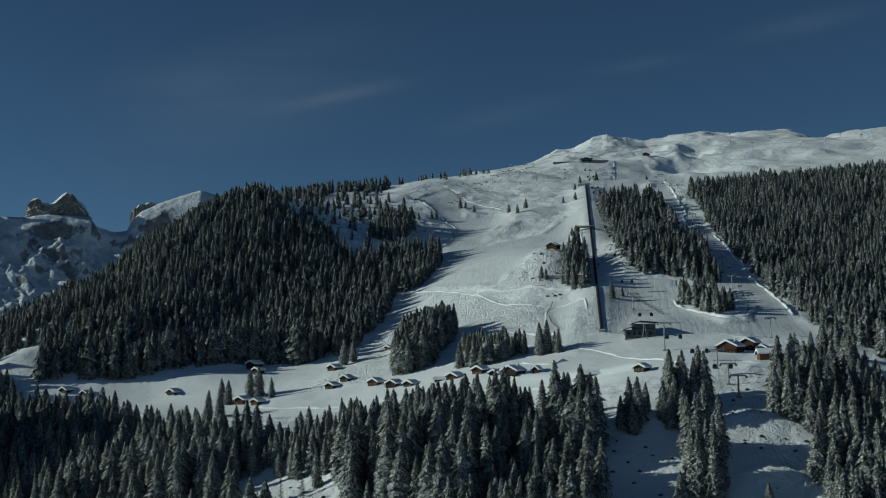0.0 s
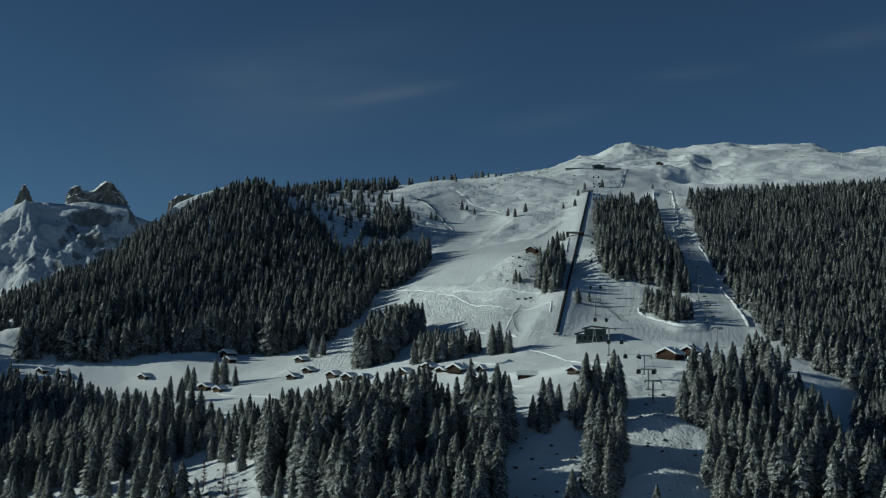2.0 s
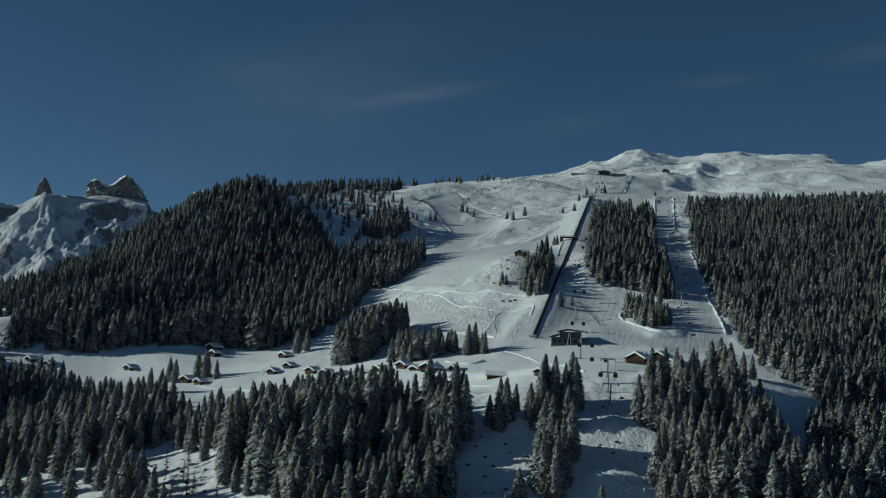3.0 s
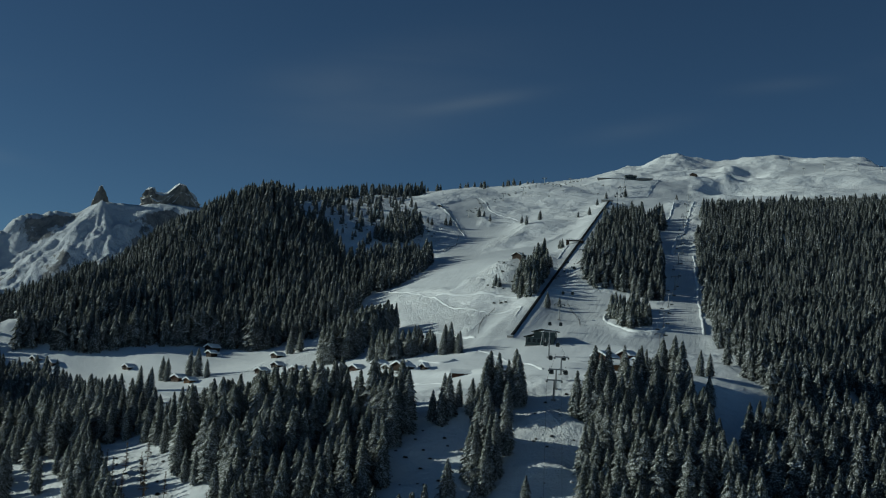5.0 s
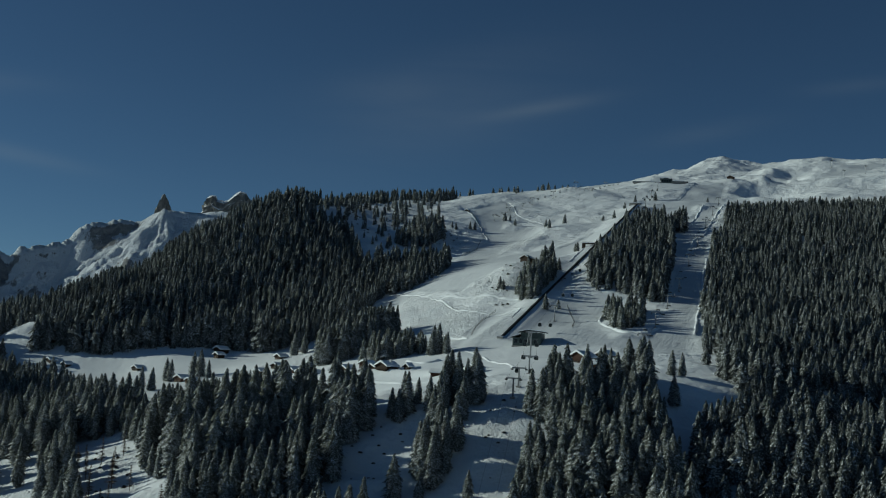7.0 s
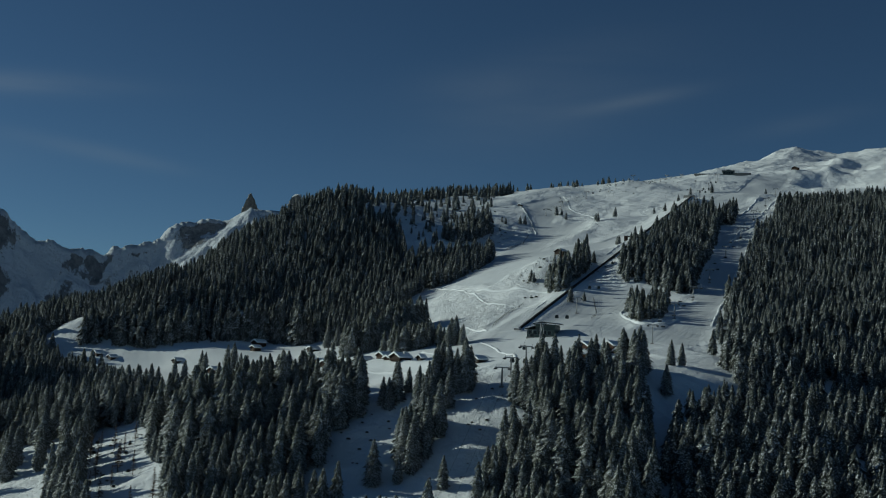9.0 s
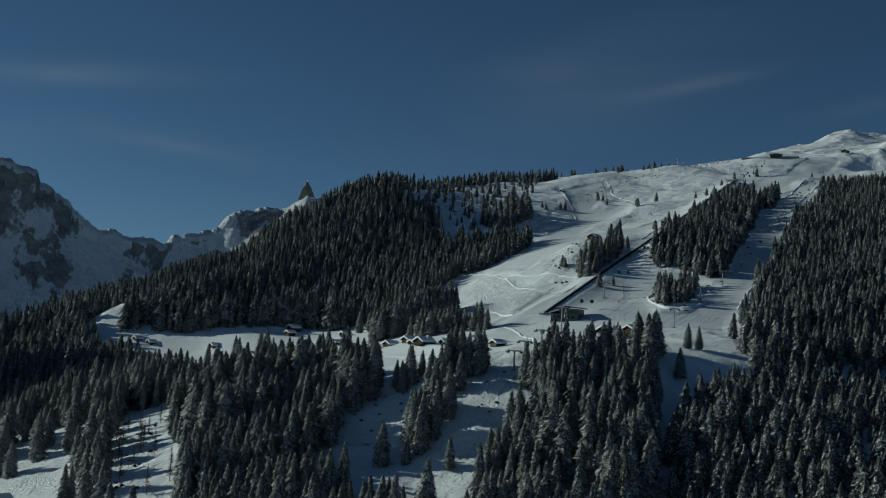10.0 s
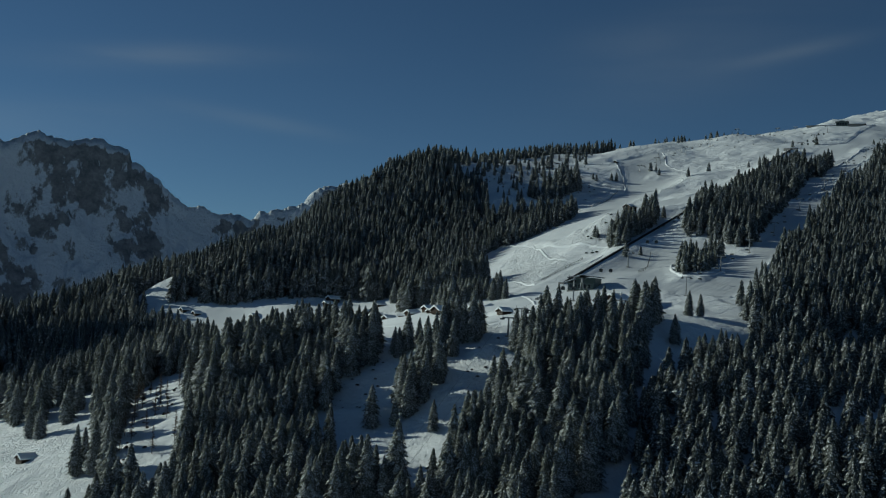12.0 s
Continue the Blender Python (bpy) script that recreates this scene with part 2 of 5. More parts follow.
PLAN_Y = np.concatenate([LOWER_Y, UPPER_Y])
HEIGHTS = np.array(LOWER + UPPER, float)


def weights(u, s):
    """Smooth weights of the values at the stations s for the places u."""
    u, n = np.clip(u, s[0], s[-1]), len(s)
    i = np.clip(np.searchsorted(s, u, side="right") - 1, 0, n - 2)
    h = s[i + 1] - s[i]
    t = (u - s[i]) / h
    d = np.zeros((n, n))
    d[0, 0], d[0, 1] = -1 / (s[1] - s[0]), 1 / (s[1] - s[0])
    d[-1, -2], d[-1, -1] = -1 / (s[-1] - s[-2]), 1 / (s[-1] - s[-2])
    for k in range(1, n - 1):
        a, b = s[k] - s[k - 1], s[k + 1] - s[k]
        d[k, k - 1], d[k, k + 1], d[k, k] = -b / (a * (a + b)), a / (b * (a + b)), (b - a) / (a * b)
    w, r = np.zeros((len(u), n)), np.arange(len(u))
    w[r, i] += 2 * t**3 - 3 * t**2 + 1
    w[r, i + 1] += 3 * t**2 - 2 * t**3
    w += ((t**3 - 2 * t**2 + t) * h)[:, None] * d[i] + ((t**3 - t**2) * h)[:, None] * d[i + 1]
    return w


LATTICE = np.random.RandomState(7).rand(256, 256)


def value_noise(x, y):
    i, j = np.floor(x).astype(int), np.floor(y).astype(int)
    u, v = x - i, y - j
    u, v = u * u * (3 - 2 * u), v * v * (3 - 2 * v)
    a, b = LATTICE[i % 256, j % 256], LATTICE[(i + 1) % 256, j % 256]
    c, d = LATTICE[i % 256, (j + 1) % 256], LATTICE[(i + 1) % 256, (j + 1) % 256]
    return (a * (1 - u) + b * u) * (1 - v) + (c * (1 - u) + d * u) * v - 0.5


def fractal(x, y, size, octaves=4, gain=0.5):
    out, amp = 0, 1.0
    for k in range(octaves):
        out = out + amp * value_noise(x / size + 13.7 * k, y / size + 5.1 * k)
        size, amp = size / 2, amp * gain
    return out


def near_line(x, y, line):
    """How far each place lies from a line of plan points."""
    best = np.full(np.shape(x), 1e9)
    for (ax, ay), (bx, by) in zip(line, line[1:]):
        dx, dy = bx - ax, by - ay
        t = np.clip(((x - ax) * dx + (y - ay) * dy) / (dx * dx + dy * dy), 0, 1)
        best = np.minimum(best, np.hypot(x - ax - t * dx, y - ay - t * dy))
    return best


def inside(x, y, outline):
    x, y = np.asarray(x, float), np.asarray(y, float)
    odd = np.zeros(x.shape, bool)
    for (ax, ay), (bx, by) in zip(outline, outline[1:] + outline[:1]):
        if ay != by:
            odd ^= ((ay > y) != (by > y)) & (x < (bx - ax) * (y - ay) / (by - ay) + ax)
    return odd


PISTE_BANKS = [
    [(-120, 545), (-60, 538), (0, 512)],
    [(29, 420), (40, 424), (54, 418)],
    [(33, 396), (45, 397), (56, 392)],
    [(-38, 412), (-14, 422), (6, 423)],
    [(-30, 386), (-12, 380), (10, 384)],
]
GULLIES = [
    ([(-360, 690), (-338, 715), (-334, 750), (-372, 800), (-410, 850)], 15, -9),
    ([(104, 476), (121, 490), (143, 512), (172, 536), (205, 552)], 15, -15),
    ([(97, 452), (104, 436), (109, 405), (120, 379), (126, 350)], 8, -6),
]
SOUTH_DROP = 0.5
GALLERY = [(-17, 608, 62.5), (-40, 1215, 231.5)]
# rises and dips of the summit ridge, by x
SUMMIT_X = [-260, -160, -116, -84, -50, -24, 4, 45, 71, 107, 147, 187, 237, 301, 312, 336, 352, 383, 468]
SUMMIT_DZ = [-4, -8, 1, -6, 4, 3, -10, -23, -21, -14, -10, -13, -4, -3, -14, -24, -24, -16, -15]
# knolls and hollows: x, y, half-widths, height
KNOLLS = [(-56, 772, 20, 30, 6), (-92, 1078, 24, 30, 7), (-106, 1015, 13, 45, 3.5), (28, 1532, 40, 30, 9), (80, 1470, 40, 44, -20), (76, 1560, 14, 16, 11), (104, 1650, 20, 34, -15), (78, 1690, 18, 36, 8), (70, 1620, 50, 40, 6), (-30, 640, 7, 45, 2.5),
          # first here: an unseen 220 m spur, added to shade the western woods and meadow
          (-620, 440, 110, 105, 220), (-368, 650, 17, 17, 8), (-255, 640, 40, 14, 3), (-290, 614, 60, 20, -2.6), (-225, 660, 18, 12, -1.5), (-230, 655, 30, 20, 2), (190, 1560, 60, 25, 7), (-110, 1300, 40, 40, 3),
          (10, 930, 14, 40, 3), (40, 422, 10, 3.0, 2.2), (43, 398, 9, 2.6, 2.0), (322, 1950, 26, 90, -12), (-155, 1560, 45, 110, -10), (-105, 1650, 30, 60, -6), (-125, 1420, 45, 50, -7), (292, 1840, 18, 50, -9), (150, 1760, 90, 40, 8), (250, 1600, 40, 40, 6)]


GROOMED = [[(-211, 1160), (-196, 1222), (-180, 1218), (-154, 1096), (-118, 1102), (-105, 1053), (-113, 944), (-68, 970), (-54, 1046), (-38, 1048), (-38, 934), (-58, 830), (-76, 765), (-88, 752), (-128, 790), (-143, 806), (-143, 906), (-152, 955), (-154, 1037)],
           [(-13, 600), (-13, 716), (3, 739), (26, 742), (25, 666), (46, 613), (62, 620), (84, 589), (33, 589), (16, 592)],
           [(-50, 692), (-29, 690), (-22, 600), (-24, 560), (-37, 583), (-44, 613)],
           [(-158, 722), (-159, 786), (-144, 815), (-132, 786), (-146, 748), (-144, 702)],
           [(-12, 1297), (-10, 1500), (30, 1500), (44, 1290), (26, 1290), (12, 1150), (-30, 1150)],
           [(36, 1280), (45, 1280), (55, 1050), (70, 845), (86, 640), (90, 585), (60, 585), (62, 700), (52, 780), (35, 970), (20, 1080)],
           [(150, 1640), (210, 1640), (230, 1790), (180, 1800)]]
TRACKED = [[(-142, 794), (-96, 740), (-53, 699), (-44, 613), (-64, 637), (-96, 675), (-106, 703), (-134, 760)], [(-166, 714), (-151, 742), (-139, 698), (-127, 617), (-140, 600), (-175, 600)],
           [(-220, 290), (-60, 290), (-90, 370), (-160, 400), (-220, 380)], [(-75, 735), (-48, 735), (-48, 795), (-70, 795)]]
MEADOW = [[(-345, 606), (-340, 640), (-250, 668), (-190, 690), (-150, 640), (-100, 600), (-60, 600), (40, 600), (60, 560), (40, 480), (-30, 490), (-90, 515), (-200, 555), (-260, 585)]]
HEAPED = [[(-62, 796), (-47, 798), (-45, 762), (-56, 756), (-72, 750), (-86, 750), (-83, 766), (-72, 784)], [(-109, 1073), (-94, 1047), (-107, 980), (-117, 954), (-122, 1015)],
          [(-77, 1122), (-80, 1151), (-67, 1174), (-52, 1192), (-42, 1151), (-59, 1130)], [(-210, 1039), (-186, 1066), (-159, 1053), (-153, 956), (-194, 974)],
          [(55, 1014), (62, 982), (58, 904), (50, 900), (48, 972)], [(-24, 740), (-20, 850), (-26, 960), (-6, 960), (-4, 850), (-2, 744)], [(46, 1298), (50, 1079), (58, 1079), (54, 1298)],
          [(-140, 416), (-82, 336), (-74, 347), (-91, 370), (-128, 424)], [(29, 425), (34, 446), (42, 430), (52, 400), (44, 385), (36, 400)], [(-20, 608), (-34, 612), (-34, 690), (-22, 700)]]


def ground(x, y):
    x, y = np.atleast_1d(np.asarray(x, float)), np.atleast_1d(np.asarray(y, float))
    z = ((weights(y, PLAN_Y) @ HEIGHTS) * weights(x, PLAN_X)).sum(1)
    z -= SOUTH_DROP * np.maximum(PLAN_Y[0] - y, 0) + 0.45 * np.maximum(y - PLAN_Y[-1], 0)
    z -= 0.4 * np.maximum(PLAN_X[0] - x, 0) - 0.05 * np.clip(x - PLAN_X[-1], 0, 300) + 0.2 * np.maximum(x - PLAN_X[-1] - 300, 0)
    smooth, heaped = np.zeros(x.shape, bool), np.zeros(x.shape, bool)
    for outline in GROOMED + MEADOW:
        smooth |= inside(x, y, outline)
    for outline in HEAPED:
        heaped |= inside(x, y, outline)
    z += (3.5 + 2.5 * np.clip((y - 1000) / 200, 0, 1)) * fractal(x, y, 70, 3) + np.where(smooth, 0.4, 1.6) * fractal(x, y, 16, 4, 0.6)
    z += np.where(smooth, 0.3, 2.2) * fractal(x + 400, y, 34, 2) * np.clip((y - 560) / 60, 0, 1)
    z += np.where(smooth, 0.6, 4.6) * fractal(x, y + 900, 42, 4, 0.6) * np.clip((y - 1420) / 150, 0, 1)
    z += np.where(heaped, 1.0, 0.0) * (2.4 * np.abs(fractal(x, y, 9, 3, 0.6)) - 0.3)
    z += np.interp(x, SUMMIT_X, SUMMIT_DZ) * np.clip((y - 1680) / 330, 0, 1)
    for kx, ky, rx, ry, dz in KNOLLS:
        z += dz * np.exp(-(((x - kx) / rx) ** 2) - ((y - ky) / ry) ** 2)
    for bank in PISTE_BANKS:
        z += 2.4 * np.exp(-((near_line(x, y, bank) / 2.6) ** 2))
    for line, wide, dz in GULLIES:
        z += dz * np.exp(-((near_line(x, y, line) / wide) ** 2))
    # the gallery climbs in one even grade, and the ground beside it is made up to suit
    along = np.clip((y - GALLERY[0][1]) / (GALLERY[1][1] - GALLERY[0][1]), 0, 1)
    grade = GALLERY[0][2] + (GALLERY[1][2] - GALLERY[0][2]) * along
    side = np.abs(x - (GALLERY[0][0] + (GALLERY[1][0] - GALLERY[0][0]) * along))
    away = np.maximum(GALLERY[0][1] - y, y - GALLERY[1][1])
    z += (grade - z) * np.exp(-((side / 16.0) ** 2)) * np.clip(1 - away / 20, 0, 1)
    return np.maximum(z, -190 + 10 * fractal(x, y, 300, 3))


def height(x, y):
    return float(ground(x, y)[0])


def mesh_object(name, verts, faces, mat, parent=None, smooth=False):
    me = bpy.data.meshes.new(name)
    me.from_pydata(verts, [], faces)
    me.materials.append(mat)
    if smooth:
        me.polygons.foreach_set("use_smooth", [True] * len(me.polygons))
    ob = new(name, me)
    ob.parent = parent
    return ob


def spaced(fine_from, fine_to, step, far_from, far_to, growth=1.12):
    mid = list(np.arange(fine_from, fine_to + step / 2, step))
    up, d = [], step
    while (up[-1] if up else mid[-1]) < far_to:
        d *= growth
        up.append((up[-1] if up else mid[-1]) + d)
    down, d = [], step
    while (down[-1] if down else mid[0]) > far_from:
        d *= growth
        down.append((down[-1] if down else mid[0]) - d)
    return np.array(down[::-1] + mid + up)


gx = spaced(-230, 120, 2.3, -4700, 4700, 1.045)
low, high = spaced(300, 500, 3.0, -4500, 450), spaced(1700, 2200, 8, 1750, 4700)
gy = np.concatenate([low[low < 499], np.arange(500, 860, 2.0), np.arange(860, 1300, 3.5), np.arange(1300, 1698, 5.5), high[high >= 1698]])
mx, my = np.meshgrid(gx, gy)
mz = ground(mx.ravel(), my.ravel())
rows, cols = mx.shape
k = (np.arange(rows - 1)[:, None] * cols + np.arange(cols - 1)).ravel()
land = mesh_object("ground", np.stack([mx.ravel(), my.ravel(), mz], 1).tolist(),
                   np.stack([k, k + 1, k + cols + 1, k + cols], 1).tolist(), SNOW, smooth=True)
use = np.zeros((len(mz), 4))
for outlines, channel in ((GROOMED, 0), (TRACKED, 1), (HEAPED, 2), (MEADOW, 3)):
    for outline in outlines:
        use[inside(mx.ravel(), my.ravel(), outline), channel] = 1.0
soft = use.reshape(rows, cols, 4)
for _ in range(2):
    soft[1:-1] = (soft[:-2] + 2 * soft[1:-1] + soft[2:]) / 4
    soft[:, 1:-1] = (soft[:, :-2] + 2 * soft[:, 1:-1] + soft[:, 2:]) / 4
use = soft.reshape(-1, 4)
land.data.attributes.new("snow_use", "FLOAT_COLOR", "POINT").data.foreach_set("color", use.ravel())
tagged(land, "snow-covered alpine hillside with groomed pistes and ski tracks", "ground", kind="structure")

# ---- far mountains ----
FAR, BACK = 4600.0, 1.03
HUB = (130.0, 0.0, 45.0)
# the crest, as bearing west of north and height over the hub, both in degrees
CREST = [
    (59.4, 6.3), (54.4, 6.6), (51.4, 7.1), (50.7, 7.2), (50.4, 7.5), (49.8, 7.84), (49.3, 7.7), (48.1, 7.42), (47.2, 7.55), (46.8, 7.7), (46, 7.3), (45.3, 7.25), (45.15, 6.65),
    (44.6, 6.5), (43.8, 5.9), (42.9, 5.1), (42.2, 4.53), (41.6, 4.64), (40.75, 4.28), (39.91, 4.35), (38.97, 4.2), (38.51, 4.6), (37.76, 4.8), (36.55, 5.1), (36.27, 5.65), (35.89, 5.92),
    (35.28, 6.08), (34.59, 6.25), (33.64, 6.3), (33.12, 6.7), (32.61, 6.95), (31.68, 6.95), (30.85, 6.98), (29.45, 7.15), (27.85, 7.05), (27.55, 6.62), (26.85, 6.35), (26.15, 6.42), (25.95, 6.9),
    (25.45, 7.4), (24.65, 7.8), (23.95, 8.04), (23.15, 8.3), (22.65, 8.45), (21.95, 8.25), (21.25, 8.1), (17.25, 7.2), (10.25, 5.5), (-9.75, 4.0)]


def at_bearing(bearing, elevation, far):
    a = radians(bearing)
    return HUB[0] - math.sin(a) * far, HUB[1] + math.cos(a) * far, HUB[2] + far * math.tan(radians(elevation))


def stand_back(verts):
    """Sets a part of the range back to its place along the bearings from the hub."""
    v = np.array(verts, float) - np.array(HUB)
    away, bearing = np.hypot(v[:, 0], v[:, 1]), np.degrees(np.arctan2(-v[:, 0], v[:, 1]))
    bearing = np.radians(bearing + np.interp(bearing, [24, 29, 33, 36, 39, 47, 60], [-0.25, -0.25, -0.35, 0.0, 0.25, 0.0, 0.0]))
    out = np.stack([-np.sin(bearing) * away, np.cos(bearing) * away, v[:, 2]], 1) * BACK
    return (out + np.array(HUB)).tolist()


def mountain_sheet():
    """A range round the head of the valley: a jagged crest, steep shaded faces in the west, terraces and a snow pyramid in the north."""
    az = np.radians(np.concatenate([np.arange(-10, 20, 0.4), np.arange(20, 54, 0.075), np.arange(54, 62, 0.3)]))
    deg = np.degrees(az)
    crest = np.interp(deg, [a for a, _ in CREST][::-1], [e for _, e in CREST][::-1])
    crest = crest + 0.18 * np.clip((deg - 33) / 2, 0.25, 1) * fractal(deg * 10, deg * 0, 6.0, 4, 0.6) + 0.13 * np.clip((deg - 33) / 1.5, 0, 1) * fractal(deg * 10, deg * 0 + 7, 2.4, 3, 0.7)
    far = FAR - np.concatenate([[-150, -50], np.linspace(0, 960, 96), [1200, 1900]])
    a, r = np.meshgrid(az, far)
    d = np.degrees(a)
    west = np.clip((d - 32.6) / 4.2, 0, 1)
    x, y = HUB[0] - np.sin(a) * r, HUB[1] + np.cos(a) * r
    fall = np.clip((FAR - r) / (900 - 410 * west), 0, 1)
    # lower down the faces lose the jags of the crest
    broad = np.array([np.mean(crest[np.abs(deg - v) < 2.2]) for v in deg])
    lower = np.clip(fall * (3.5 + 5.5 * np.clip((d - 33.5) / 1.0, 0, 1)), 0, 1)
    peak = HUB[2] + FAR * np.tan(np.radians(crest * (1 - lower) + broad * lower))
    warp = np.clip(fall + 0.1 * fractal(x, y, 300, 4, 0.55) * np.clip(fall * 8, 0, 1), 0, 1)
    steps = np.interp(warp, [0, 0.07, 0.11, 0.3, 0.34, 0.6, 0.66, 1], [0, 0.04, 0.15, 0.33, 0.43, 0.66, 0.75, 1])
    tiers = np.clip((31 - d) / 1.2, 0, 1)
    drop = steps * tiers + (1 - tiers) * fall**0.85
    base = HUB[2] + FAR * np.tan(np.radians(0.6 - 3.2 * west))
    z = peak - (peak - base) * drop - np.clip(r - FAR, 0, None) * 1.2
    below = np.clip(fall * 5, 0, 1) * np.clip(1.25 - fall, 0, 1)
    z -= np.abs(fractal(x, y, 360, 5, 0.55)) * (200 - 135 * west) * below
    z += fractal(x, y, 85, 4, 0.6) * (30 - 17 * west) * below
    z -= (np.abs(fractal(x + 700, y, 60, 3, 0.6)) - 0.15) * (34 - 6 * west) * below
    # a broken cliff band under the western crest
    z -= 30 * west * np.clip(fall * 30, 0, 1) * np.clip(0.6 + 1.8 * fractal(x, y, 90, 3), 0, 1.5)
    # the snow pyramid under the needle
    for bearing, top, reach, steep in ((32.6, 7.1, 4575, 1.0),):
        px, py, pz = at_bearing(bearing, top, reach)
        off = np.hypot(x - px, y - py)
        cone = pz - steep * off + (44 * fractal(np.arctan2(y - py, x - px) * 230, off * 0.3, 85, 4, 0.6) - 26 * np.abs(fractal(x, y, 48, 3, 0.6))) * np.clip(off / 120, 0, 1)
        z = np.maximum(z, cone)
    z = np.where(r < FAR - 1250, -190.0, z)
    rows, cols = a.shape
    k = (np.arange(rows - 1)[:, None] * cols + np.arange(cols - 1)).ravel()
    return stand_back(np.stack([x.ravel(), y.ravel(), z.ravel()], 1)), np.stack([k, k + 1, k + cols + 1, k + cols], 1).tolist()


def range_material(name):
    m, n, l, b = material(name, 0.9, 0, 0.2)
    geo = n.new("ShaderNodeNewGeometry")
    sep = n.new("ShaderNodeSeparateXYZ")
    l.new(geo.outputs["Normal"], sep.inputs[0])
    band, crag = noise_tex(n, l, 0.0035, 9, 0.68, stretch=(1.4, 1.4, 0.5)), noise_tex(n, l, 0.027, 7, 0.65)
    # stone paled bluish and snow greyed below: distance haze put into both colours
    stone = mix(n, l, ramp(n, l, crag, (0.35, (0, 0, 0)), (0.65, (1, 1, 1))), (0.12, 0.13, 0.145), (0.28, 0.28, 0.28))
    amount = sums(n, l, "ADD", sums(n, l, "MULTIPLY", sep.outputs["Z"], 0.75), sums(n, l, "MULTIPLY", sums(n, l, "SUBTRACT", 0.5, band), 2.6))
    amount = sums(n, l, "ADD", amount, sums(n, l, "MULTIPLY", sums(n, l, "SUBTRACT", 0.5, crag), 0.5))
    cover = ramp(n, l, amount, (0.3, (0, 0, 0)), (0.4, (1, 1, 1)))
    l.new(mix(n, l, cover, stone, (0.62, 0.66, 0.71)), b.inputs["Base Color"])
    bump(n, l, b, crag, 0.9, 20.0)
    return m


TOWER_ROCK = rock_material("limestone_towers", (0.11, 0.11, 0.105), (0.3, 0.285, 0.26), 0.34, 0.5, 0.045)
massif = mesh_object("backdrop", *mountain_sheet(), range_material("range_rock_and_snow"), smooth=True)
tagged(massif, "distant snow-covered mountain range with rocky ribs and a jagged crest", "mountains", kind="structure")


def rock_tower(az_from, az_to, tops, foot, seed, far=4650.0, deep=0.5):
    """A steep-sided tower of banded limestone with snow lying on its sloping top."""
    n, tall = 44, 18
    rng = np.random.RandomState(seed)
    verts, faces = [], []
    mid = radians((az_from + az_to) / 2)
    half = far * radians(abs(az_from - az_to) / 2)
    base = HUB[2] + far * math.tan(radians(foot))
    cx, cy = HUB[0] - math.sin(mid) * far, HUB[1] + math.cos(mid) * far
    flute = 1 + 0.16 * (rng.rand(n) - 0.5)
    for j in range(tall + 1):
        f = j / tall
        ledge = 1 + 0.05 * (rng.rand() - 0.5)
        for i in range(n):
            ang = 2 * math.pi * i / n
            side = math.cos(ang)
            crest = HUB[2] + far * math.tan(radians(np.interp(side, np.linspace(-1, 1, len(tops)), tops)))
            shrink = (1.06 - 0.2 * f**1.6) * flute[i] * ledge * (1 + 0.1 * (rng.rand() - 0.5))
            lx, ly = side * half * shrink, math.sin(ang) * half * deep * (1 - 0.5 * f) * flute[i] * ledge
            z = base - 130 + (crest - base + 130) * f + 13 * (rng.rand() - 0.5) + 0.45 * min(ly, 0) * f
            verts.append((cx + lx * math.cos(mid) - ly * math.sin(mid), cy + lx * math.sin(mid) + ly * math.cos(mid), z))
    for j in range(tall):
        for i in range(n):
            a, b = j * n + i, j * n + (i + 1) % n
            faces.append((a, b, b + n, a + n))
    # the snowy top follows the line of the crest
    for i in range(1, n // 2):
        a, b = tall * n + i, tall * n + (n - i)
        a2, b2 = tall * n + i - 1, tall * n + (n - i + 1) % n
        faces.append((a2, a, b, b2) if b2 != a2 else (a2, a, b))
    faces.append((tall * n + n // 2 - 1, tall * n + n // 2, tall * n + n // 2 + 1))
    ob = mesh_object("rock_tower", stand_back(verts), faces, TOWER_ROCK)
    return tagged(ob, "pale limestone rock tower on the far snowy crest", "rock tower", "rock towers on the crest")


rock_tower(30.90, 27.70, (7.5, 7.98, 7.72, 7.64, 7.78, 8.08, 8.36, 8.1, 7.75, 7.3), 6.9, 3)
rock_tower(33.15, 32.2, (6.9, 7.12, 7.45, 7.68, 7.74, 7.62, 7.42, 7.16, 6.92), 6.75, 5)
rock_tower(26.00, 24.70, (7.35, 7.7, 7.75, 7.85, 7.8), 6.6, 8, deep=0.8)

# ---- spruces ----


